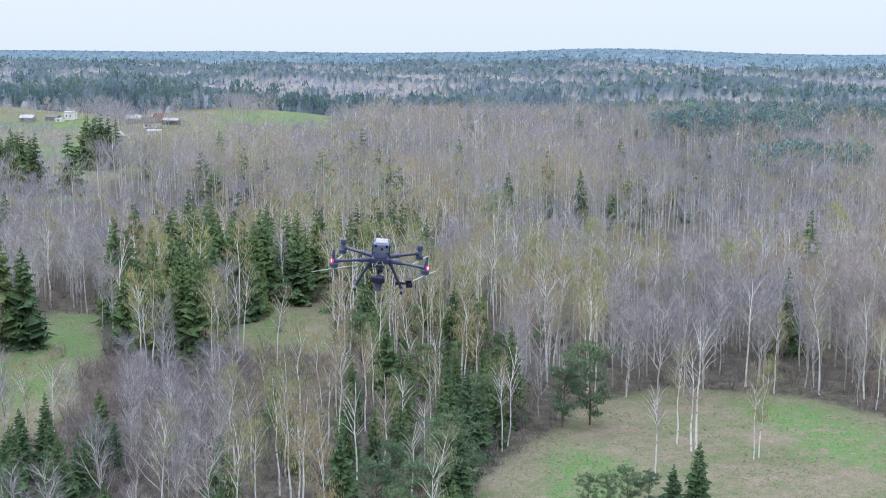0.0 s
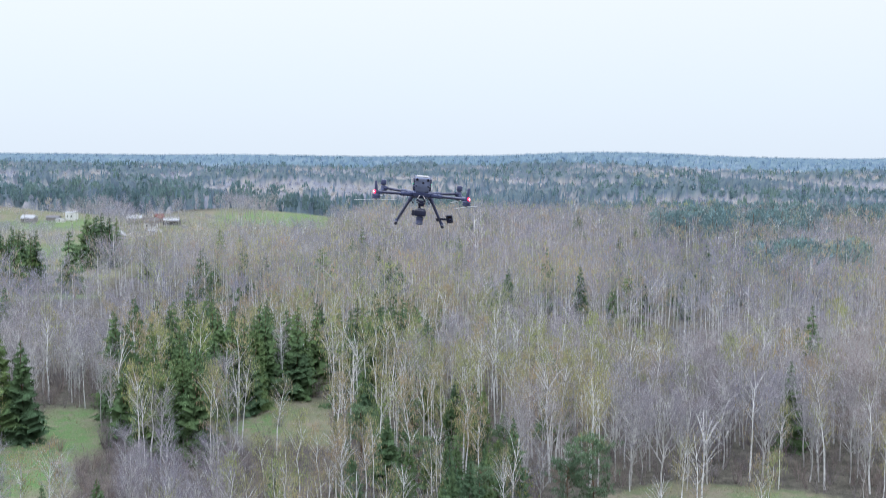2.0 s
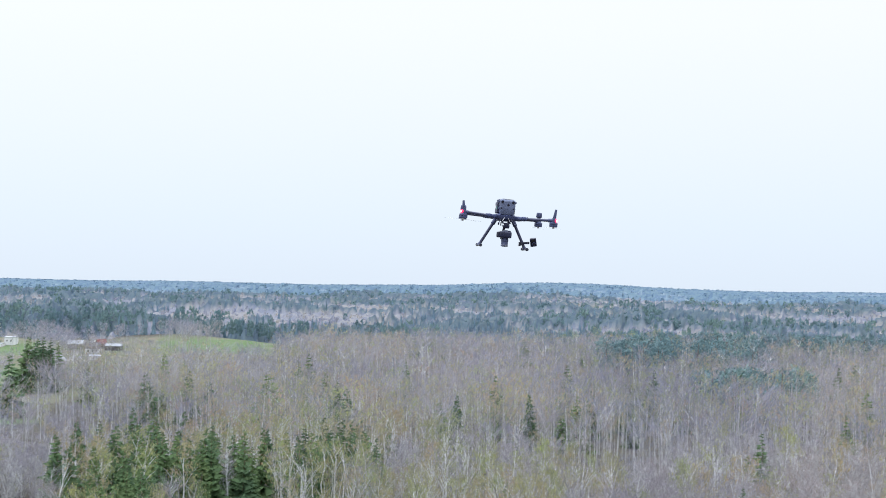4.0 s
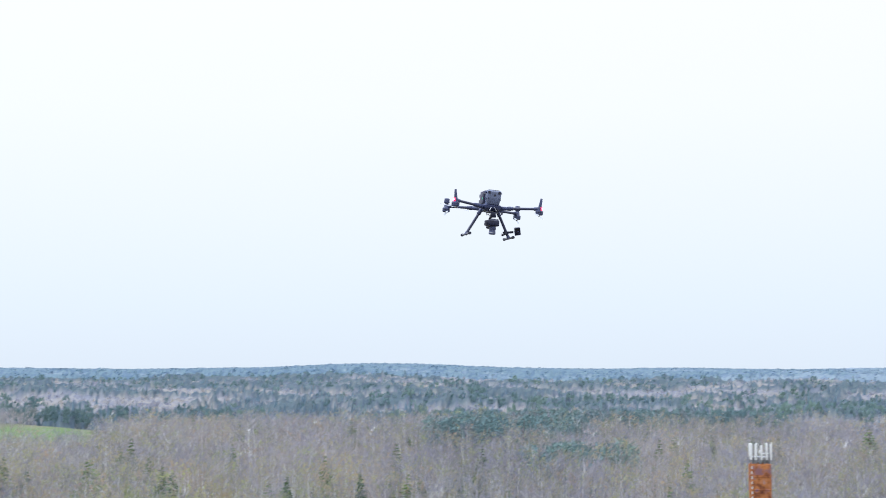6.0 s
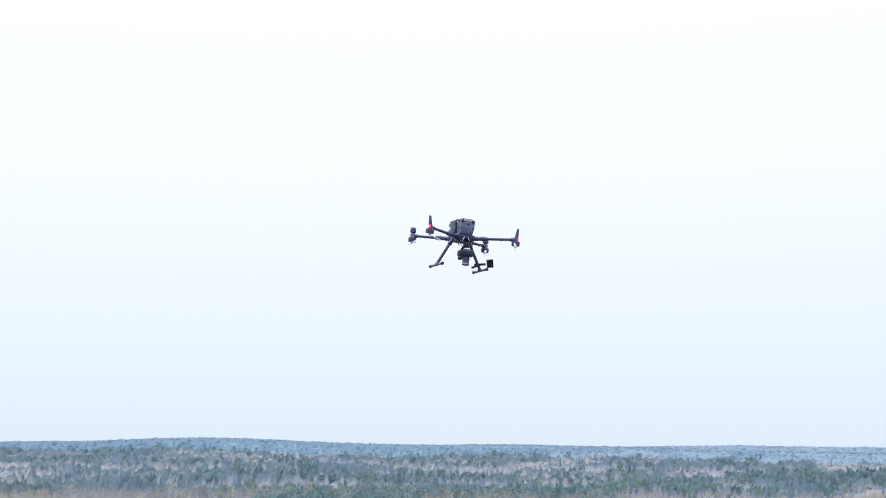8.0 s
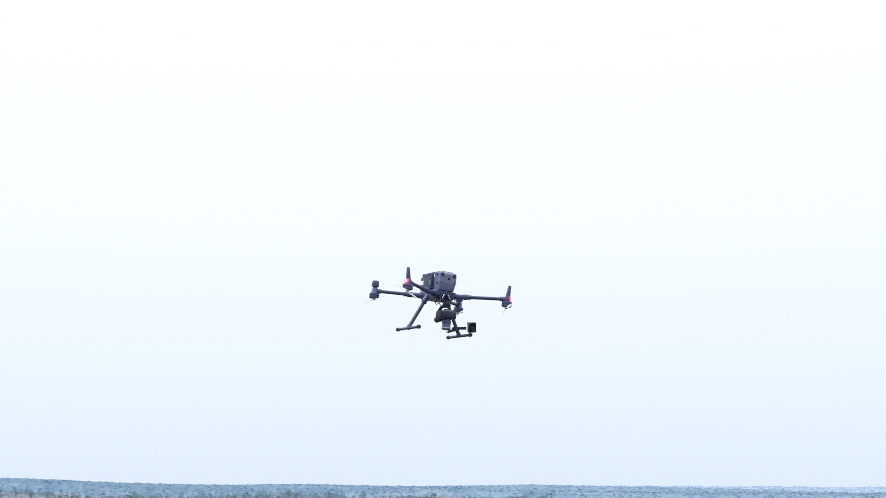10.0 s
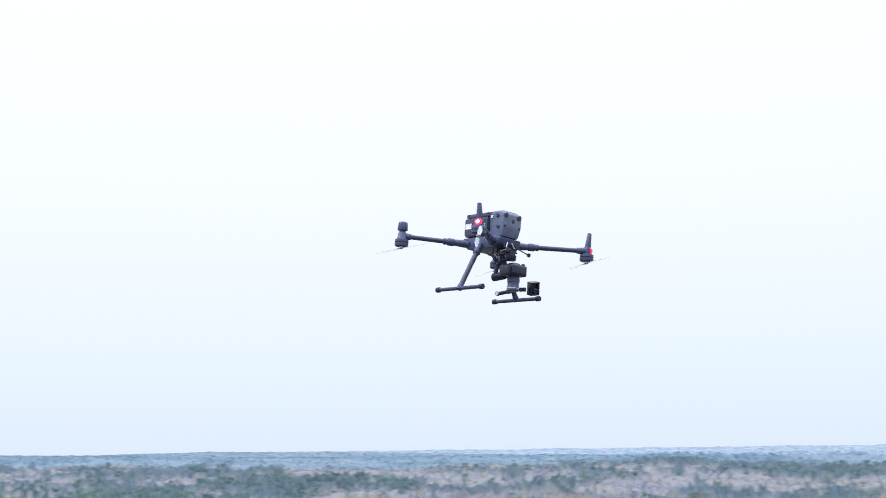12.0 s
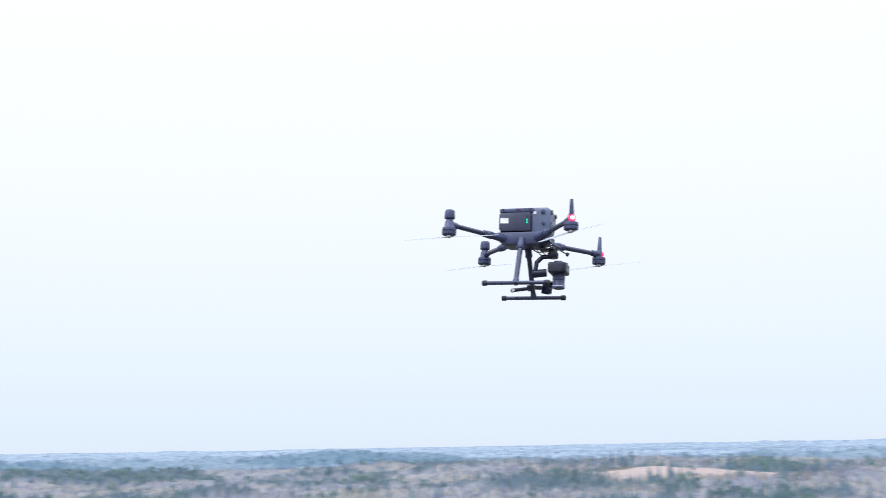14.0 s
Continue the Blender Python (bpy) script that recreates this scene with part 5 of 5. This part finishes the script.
        motor = part("motor", turned(bmesh.new(), (x, y, -0.056), [(0, 0.026), (0.004, 0.0325), (0.016, 0.0335), (0.018, 0.0315), (0.021, 0.0315), (0.023, 0.0335), (0.034, 0.0325), (0.038, 0.025)], 26), P_SHELL, root)
        part("motor_gap", turned(bmesh.new(), (x, y, -0.0385), [(0, 0.0325), (0.0025, 0.0325)], 26), P_BLACK, motor)
        if fx > 0:
            part("motor_mount", box(bmesh.new(), (x, y, -0.002), (0.036, 0.036, 0.040), 0.008, top=(0.75, 0.75)), P_SHELL, motor)
            bm = box(bmesh.new(), (x + 0.002, y + 0.006 * s, 0.046), (0.021, 0.027, 0.080), 0.003, pose(0, 0, 0, -6 * s, 0, 0), top=(0.62, 0.62))
            part("antenna", bm, P_SHELL, motor, "tall flat aerial blade")
            out_ = Vector((0.45, 0.9 * s, 0)).normalized()
            c = Vector((x, y, -0.002)) + out_ * 0.014
            lamp = part("signal_light", rod(bmesh.new(), c, c + out_ * 0.009, 0.0165, 0.0135, 20), L_RED, motor, "glowing red signal light")
            part("signal_core", rod(bmesh.new(), c + out_ * 0.009, c + out_ * 0.0115, 0.0085, 0.006, 18), L_CORE, lamp, "bright centre of the signal light")
        else:
            part("motor_mount", turned(bmesh.new(), (x, y, -0.019), [(0, 0.027), (0.006, 0.0225), (0.028, 0.0205), (0.033, 0.0165), (0.040, 0.0155)], 20), P_SHELL, motor)
            part("antenna_cap", turned(bmesh.new(), (x, y, 0.021), [(0, 0.0165), (0.003, 0.0240), (0.007, 0.0252), (0.034, 0.0228), (0.040, 0.0215), (0.043, 0.0180)], 22), P_SHELL, motor, "round satellite aerial cap")
        rotor = part("propeller", turned(bmesh.new(), (x, y, -0.068), [(0, 0.004), (0.002, 0.0085), (0.006, 0.010), (0.012, 0.010)], 16), P_METAL, root, "two-bladed propeller under the motor")
        for k in (0, 180):
            bm = bmesh.new()
            rows = []
            for q, chord, rise, twist in ((0.010, 0.010, 0, 8), (0.05, 0.016, 0.0, 6), (0.11, 0.020, -0.001, 4), (0.18, 0.017, -0.002, 3), (0.22, 0.012, -0.003, 2), (0.245, 0.006, -0.003, 2)):
                w, th = radians(twist), 0.0012
                rows.append([bm.verts.new((q, c0 * math.cos(w), rise + c0 * math.sin(w) + dz)) for c0, dz in ((-chord * 0.4, 0), (0, th), (chord * 0.6, 0), (0, -th))])
            for r0, r1 in zip(rows, rows[1:]):
                for i in range(4):
                    bm.faces.new((r0[i], r0[(i + 1) % 4], r1[(i + 1) % 4], r1[i]))
            bm.faces.new(rows[0])
            bm.faces.new(rows[-1][::-1])
            bmesh.ops.transform(bm, matrix=Matrix.Translation((x, y, -0.064)) @ pose(0, 0, 0, 0, 0, spin + k), verts=bm.verts)
            part("blade", bm, P_BLADE, rotor, "thin pale grey nylon blade")
    # landing legs
    for s in (-1, 1):
        t, b = Vector((0.008, s * 0.066, -0.020)), Vector((0.0165, s * 0.187, -0.249))
        leg = part("landing_leg", rod(bmesh.new(), t.lerp(b, 0.15), b, 0.0122, 0.0118, 18), P_TUBE, root)
        part("leg_joint", rod(bmesh.new(), t, t.lerp(b, 0.20), 0.0175, 0.0170, 16), P_SHELL, leg)
        part("leg_collar", rod(bmesh.new(), t.lerp(b, 0.20), t.lerp(b, 0.235), 0.0195, 0.0155, 16), P_SHELL, leg)
        part("leg_foot", turned(bmesh.new(), t.lerp(b, 0.93), [(0, 0.0125), (0.015, 0.0150), (0.030, 0.0135)], 16, (b - t).to_track_quat("Z", "Y").to_matrix().to_4x4()), P_SHELL, leg)
        skid = part("skid", rod(bmesh.new(), (-0.130, s * 0.189, -0.254), (0.163, s * 0.189, -0.254), 0.0092, sides=16), P_TUBE, root)
        for x0, x1 in ((-0.142, -0.118), (0.151, 0.175)):
            part("end_cap", turned(bmesh.new(), (x0, s * 0.189, -0.254), [(0, 0.010), (0.003, 0.0128), (0.021, 0.0128), (0.024, 0.0100)], 16, pose(0, 0, 0, 0, 90, 0)), P_RUBBER, skid)
    # gimbal with its camera, lens straight down
    gim = part("gimbal_plate", box(bmesh.new(), (0.120, 0, -0.060), (0.074, 0.072, 0.008), 0.003), P_BLACK, root)
    for x in (0.092, 0.148):
        for y in (-0.028, 0.028):
            part("damper", turned(bmesh.new(), (x, y, -0.058), [(0, 0.006), (0.004, 0.008), (0.008, 0.006), (0.012, 0.008), (0.016, 0.006)], 12), P_RUBBER, gim)
    part("yaw_motor", turned(bmesh.new(), (0.146, 0.004, -0.100), [(0, 0.023), (0.004, 0.026), (0.024, 0.026), (0.026, 0.021), (0.040, 0.021)], 22), P_BLACK, gim)
    part("gimbal_arm", bent(bmesh.new(), [(0.140, 0.0, -0.092), (0.098, -0.004, -0.094), (0.072, -0.008, -0.120), (0.066, -0.010, -0.158), (0.074, -0.010, -0.176)], 0.0105, 12), P_BLACK, gim)
    part("roll_motor", rod(bmesh.new(), (0.055, -0.010, -0.176), (0.120, -0.004, -0.170), 0.0195, 0.0185, 18), P_BLACK, gim)
    body = part("camera", box(bmesh.new(), (0.176, 0.0, -0.152), (0.088, 0.096, 0.052), 0.012, segments=3), P_BLACK, root, "black stills camera with its lens straight down")
    part("viewfinder_hump", box(bmesh.new(), (0.176, 0.0, -0.124), (0.052, 0.058, 0.018), 0.006, top=(0.7, 0.7)), P_BLACK, body)
    part("hand_grip", box(bmesh.new(), (0.176, -0.056, -0.156), (0.060, 0.026, 0.046), 0.010), P_RUBBER, body)
    part("dial", turned(bmesh.new(), (0.205, 0.030, -0.128), [(0, 0.009), (0.010, 0.009)], 14), P_BLACK, body)
    for z in (-0.146, -0.156):
        part("label_bar", box(bmesh.new(), (0.172, -0.0492, z + 0.010), (0.030, 0.0012, 0.004)), P_METAL, body)
    lens = part("lens", turned(bmesh.new(), (0.178, 0, -0.248), [(0, 0.024), (0.003, 0.029), (0.018, 0.029), (0.020, 0.0275), (0.040, 0.0275), (0.042, 0.0295), (0.060, 0.0295), (0.064, 0.0255), (0.074, 0.0255)], 28), P_SHELL, body)
    part("lens_ring", turned(bmesh.new(), (0.178, 0, -0.2375), [(0, 0.0297), (0.003, 0.0297)], 28), P_METAL, lens, "bright metal ring round the lens")
    part("front_glass", turned(bmesh.new(), (0.178, 0, -0.2495), [(0, 0.019), (0.002, 0.021)], 22), P_LENS, lens)
    # wire guards and cables below the head
    for s in (-1, 1):
        guard = part("wire_guard", bent(bmesh.new(), [(0.128, s * 0.030, -0.012), (0.150, s * 0.050, -0.040), (0.202, s * 0.066, -0.068)], 0.0030, 8), P_BLACK, root)
        part("guard_end", box(bmesh.new(), (0.203, s * 0.066, -0.068), (0.014, 0.012, 0.018), 0.003, pose(0, 0, 0, 0, 30, 0)), P_BLACK, guard)
        part("wire_guard", bent(bmesh.new(), [(0.134, s * 0.012, -0.010), (0.146, s * 0.034, -0.052), (0.126, s * 0.046, -0.062)], 0.0028, 8), P_METAL, root)
    part("cable", bent(bmesh.new(), [(0.05, -0.02, -0.046), (0.060, -0.034, -0.066), (0.082, -0.036, -0.080), (0.100, -0.026, -0.074), (0.118, -0.018, -0.090)], 0.0026, 8), P_RUBBER, root)
    part("cable", bent(bmesh.new(), [(0.06, 0.02, -0.046), (0.075, 0.036, -0.072), (0.105, 0.034, -0.086), (0.128, 0.020, -0.078)], 0.0026, 8), P_RUBBER, root)
    # small action camera clamped to one leg
    clamp = part("leg_clamp", rod(bmesh.new(), (0.008, 0.152, -0.196), (0.012, 0.162, -0.222), 0.0195, 0.0195, 16), P_RUBBER, root)
    part("clamp_stick", rod(bmesh.new(), (0.012, 0.170, -0.209), (-0.083, 0.159, -0.221), 0.0085, 0.0095, 14), P_RUBBER, clamp)
    part("stick_end", rod(bmesh.new(), (-0.082, 0.158, -0.221), (-0.077, 0.147, -0.221), 0.0112, 0.0105, 16), P_BLACK, clamp)
    part("end_ring", rod(bmesh.new(), (-0.077, 0.147, -0.221), (-0.0765, 0.1459, -0.221), 0.0085, 0.0080, 16), P_WHITE, clamp, "pale disc at the end of the stick")
    part("clamp_arm", bent(bmesh.new(), [(0.012, 0.165, -0.206), (0.030, 0.190, -0.200), (0.050, 0.215, -0.199)], 0.0062, 10), P_BLACK, clamp)
    for k in (0.30, 0.62, 0.9):
        p = Vector((0.012, 0.165, -0.206)).lerp(Vector((0.050, 0.215, -0.199)), k)
        part("joint_knob", rod(bmesh.new(), p - Vector((0, 0, 0.009)), p + Vector((0, 0, 0.009)), 0.0095, 0.0095, 12), P_BLACK, clamp)
    # its frame stands open towards the drone's right, a lens in the middle
    at = Vector((0.071, 0.247, -0.190))
    tilt = pose(0, 0, 0, 12, 14, -8)
    bm = bmesh.new()
    for y, z, wy, wz in ((-0.021, 0, 0.009, 0.066), (0.021, 0, 0.009, 0.066), (0, 0.0285, 0.035, 0.009), (0, -0.0285, 0.035, 0.009)):
        box(bm, at + tilt.to_3x3() @ Vector((0, y, z)), (0.036, wy, wz), 0.003, tilt)
    action = part("action_camera", bm, P_BLACK, root, "small black action camera in an open frame on a clamp")
    part("camera_body", box(bmesh.new(), at + tilt.to_3x3() @ Vector((-0.006, 0, 0)), (0.022, 0.0335, 0.0485), 0.003, tilt), P_RUBBER, action)
    fwd = tilt.to_3x3() @ Vector((1, 0, 0))
    c = at + tilt.to_3x3() @ Vector((0.006, 0.004, -0.010))
    part("action_lens", rod(bmesh.new(), c, c + fwd * 0.014, 0.0135, 0.0125, 18), P_SHELL, action)
    part("lens_glass", rod(bmesh.new(), c + fwd * 0.014, c + fwd * 0.0155, 0.0085, 0.0075, 16), P_LENS, action)
    part("action_screen", box(bmesh.new(), at + tilt.to_3x3() @ Vector((0.0075, 0.0, 0.014)), (0.0015, 0.030, 0.016), 0, tilt), P_LENS, action)
    return root


drone()


# ---- water tower with aerials ----
def rusty(name):
    m, tree, b = node_material(name, 0.8, 0, 0.2)
    n, big = noise_node(tree, 1.1, 6.0), noise_node(tree, 0.55, 3.0)
    rust = ramp_node(tree, n.outputs["Fac"], ((0.30, (0.09, 0.035, 0.028)), (0.43, (0.27, 0.10, 0.04)), (0.56, (0.44, 0.18, 0.06)), (0.68, (0.36, 0.20, 0.15)), (0.80, (0.44, 0.36, 0.37))))
    old = ramp_node(tree, big.outputs["Fac"], ((0.52, (0, 0, 0)), (0.60, (1, 1, 1))))
    tree.links.new(mix_node(tree, old.outputs[0], rust.outputs[0], (0.22, 0.115, 0.125)), b.inputs["Base Color"])
    return m


M_RUST = rusty("rusted_steel")
M_LIME = plastic("weathered_white_paint", (0.55, 0.54, 0.52), 0.8, grain=6.0)
M_AERIAL = plastic("white_aerial_case", (0.72, 0.73, 0.72), 0.4)
M_STEEL = plastic("galvanised_steel", (0.30, 0.31, 0.33), 0.5, 0.6)


def water_tower(x, y):
    root = tagged(new("water_tower"), "rusty steel water tower on white column with white mobile aerials", "tower")
    root.location = (x, y, float(height(x, y)))
    part("column", turned(bmesh.new(), (0, 0, -0.3), [(0, 1.5), (0.8, 1.25), (20.3, 1.18)], 28), M_LIME, root, "whitewashed column")
    tank = part("tank", turned(bmesh.new(), (0, 0, 20.0), [(0, 1.2), (0.15, 1.72), (0.3, 1.75), (1.9, 1.75), (1.94, 1.80), (2.0, 1.80), (2.04, 1.75), (3.9, 1.75), (3.94, 1.80), (4.0, 1.80), (4.04, 1.75), (5.7, 1.75), (5.9, 1.70), (6.15, 1.2)], 32), M_RUST, root, "rust-orange tank with patches of old paint")
    for k in range(7):
        part("paint_patch", box(bmesh.new(), (-1.67, -0.62, 20.7 + k * 0.78), (0.05, 0.26, 0.42), 0.02, pose(0, 0, 0, 0, 0, 20)), M_LIME, tank, "flaking white paint patch")
    rail = part("railing", turned(bmesh.new(), (0, 0, 26.95), [(0, 1.62), (0.05, 1.66), (0.1, 1.62)], 28), M_STEEL, root)
    for k in range(12):
        a = 2 * math.pi * k / 12
        part("rail_post", rod(bmesh.new(), (1.62 * math.cos(a), 1.62 * math.sin(a), 25.9), (1.62 * math.cos(a), 1.62 * math.sin(a), 27.05), 0.04, sides=8), M_STEEL, rail)
    for k, (a, tall, out_) in enumerate(((200, 2.6, 1.7), (226, 2.5, 1.7), (255, 2.3, 1.45), (283, 2.7, 1.6), (312, 2.5, 1.7), (335, 2.7, 1.7), (80, 2.5, 1.6), (130, 2.5, 1.6))):
        a = radians(a)
        p = Vector((out_ * math.cos(a), out_ * math.sin(a), 0))
        mast = part("aerial_mast", rod(bmesh.new(), p * 0.92 + Vector((0, 0, 25.9)), p * 0.92 + Vector((0, 0, 26.5 + tall)), 0.05, sides=8), M_STEEL, root)
        part("aerial_panel", box(bmesh.new(), p * 1.08 + Vector((0, 0, 26.6 + tall / 2)), (0.18, 0.34, tall), 0.05, pose(0, 0, 0, 0, 0, math.degrees(a))), M_AERIAL, mast, "white aerial panel")
    part("dish", turned(bmesh.new(), (-0.5, -1.3, 27.9), [(0, 0.30), (0.10, 0.32), (0.16, 0.22)], 18, pose(0, 0, 0, 90, 0, 0)), M_AERIAL, root, "round white dish")
    part("cross_bar", box(bmesh.new(), (0.45, -1.2, 27.6), (1.0, 0.16, 0.22), 0.03), M_AERIAL, root)
    for k in range(6):
        a = radians(190 + 30 * k)
        part("equipment_box", box(bmesh.new(), (1.25 * math.cos(a), 1.25 * math.sin(a), 26.35), (0.35, 0.4, 0.7), 0.04, pose(0, 0, 0, 0, 0, 190 + 30 * k)), M_STEEL, root)
    return root


water_tower(88.0, 179.6)

# ---- farmsteads beyond the field ----
M_WALL_WHITE = plastic("white_render", (0.72, 0.72, 0.72), 0.85, grain=3.0)
M_WALL_GREY = plastic("weathered_boards", (0.24, 0.23, 0.23), 0.9, grain=3.0)
M_WALL_DARK = plastic("dark_boards", (0.09, 0.085, 0.085), 0.9, grain=3.0)
M_ROOF_GREY = plastic("grey_fibre_roof", (0.36, 0.37, 0.40), 0.85, grain=3.0)
M_ROOF_DARK = plastic("dark_tin_roof", (0.10, 0.10, 0.12), 0.6, grain=3.0)
M_ROOF_RED = plastic("red_tin_roof", (0.15, 0.05, 0.045), 0.6, grain=3.0)
M_PANE, tr, bs = node_material("window_glass", 0.1, 0, 0.5)
bs.inputs["Base Color"].default_value = (0.03, 0.035, 0.045, 1)


def house(x, y, wide, deep, eaves, ridge, turn, wall, roof, label, windows=3, chimney=False):
    root = tagged(new("house"), label, "house", "farm buildings beyond the field")
    root.matrix_world = pose(x, y, float(height(x, y)) - 0.2, 0, 0, turn)
    part("wall", box(bmesh.new(), (0, 0, eaves / 2), (wide, deep, eaves)), wall, root)
    bm = bmesh.new()
    o = 0.35
    pts = [(-wide / 2 - o, -deep / 2 - o, eaves), (wide / 2 + o, -deep / 2 - o, eaves), (wide / 2 + o, deep / 2 + o, eaves), (-wide / 2 - o, deep / 2 + o, eaves), (-wide / 2 - o, 0, ridge), (wide / 2 + o, 0, ridge)]
    v = [bm.verts.new(p) for p in pts]
    for f in ((0, 1, 5, 4), (2, 3, 4, 5), (0, 4, 3), (1, 2, 5), (3, 2, 1, 0)):
        bm.faces.new([v[i] for i in f])
    top = part("roof", bm, roof, root)
    if chimney:
        part("chimney", box(bmesh.new(), (wide * 0.15, 0.4, ridge + 0.3), (0.6, 0.6, 1.4), 0.03), M_WALL_WHITE, top)
    for k in range(windows):
        wx = (k + 0.5) / windows * wide * 0.85 - wide * 0.425
        win = part("window", box(bmesh.new(), (wx, -deep / 2 - 0.03, eaves * 0.55), (1.0, 0.08, 1.2), 0.01), M_WALL_WHITE, root)
        part("pane", box(bmesh.new(), (wx, -deep / 2 - 0.08, eaves * 0.55), (0.8, 0.03, 1.0)), M_PANE, win)
    return root


house(-217, 808, 6.2, 6, 5.0, 5.5, -12, M_WALL_WHITE, M_ROOF_GREY, "white two-storey house with a low roof beside the field", 2)
house(-222, 801, 5.0, 4, 2.2, 2.6, -12, M_WALL_WHITE, M_ROOF_GREY, "low white annexe beside the field", 1)
house(-243, 805, 8.5, 6, 2.6, 4.6, -10, M_WALL_GREY, M_ROOF_GREY, "grey boarded farmhouse with grey roof", 3)
house(-229, 810, 8.0, 5, 2.0, 3.2, -10, M_WALL_GREY, M_ROOF_DARK, "long low grey shed beside the field", 0)
house(-160, 650, 7.0, 5, 2.2, 3.4, 4, M_WALL_DARK, M_ROOF_DARK, "dark boarded shed with a tin roof", 1)
house(-151, 652, 4.5, 5, 2.0, 4.6, 88, M_WALL_GREY, M_ROOF_GREY, "small grey gabled shed", 0)
house(-152, 735, 8.0, 7, 3.0, 6.4, 10, M_WALL_WHITE, M_ROOF_DARK, "white farmhouse with a steep dark roof and chimney", 3, True)
house(-141, 692, 7.0, 4, 2.4, 3.2, 4, M_WALL_WHITE, M_ROOF_GREY, "low white outbuilding with a grey roof", 2)
house(-168, 768, 9.0, 6, 3.2, 5.4, -8, M_WALL_GREY, M_ROOF_GREY, "weathered grey barn behind the farmhouse", 0)
house(-143, 752, 9.0, 6, 2.6, 4.0, -6, M_WALL_DARK, M_ROOF_GREY, "long dark barn with a grey roof", 0)
house(-153, 765, 5.0, 5, 3.0, 5.6, 30, M_WALL_GREY, M_ROOF_RED, "small house with a red roof", 1)


def pole(x, y, tall):
    root = tagged(new("utility_pole"), "grey wooden utility pole with a crossbar", "pole", "poles across the field")
    root.location = (x, y, float(height(x, y)) - 0.2)
    part("post", rod(bmesh.new(), (0, 0, 0), (0, 0, tall), 0.16, 0.11, 8), M_WALL_GREY, root)
    part("crossbar", box(bmesh.new(), (0, 0, tall - 0.6), (1.6, 0.12, 0.14)), M_WALL_GREY, root)


for x, y, tall in ((-196, 690, 8.5), (-172, 640, 8.0), (-228, 745, 8.5), (-120, 735, 8.0)):
    pole(x, y, tall)
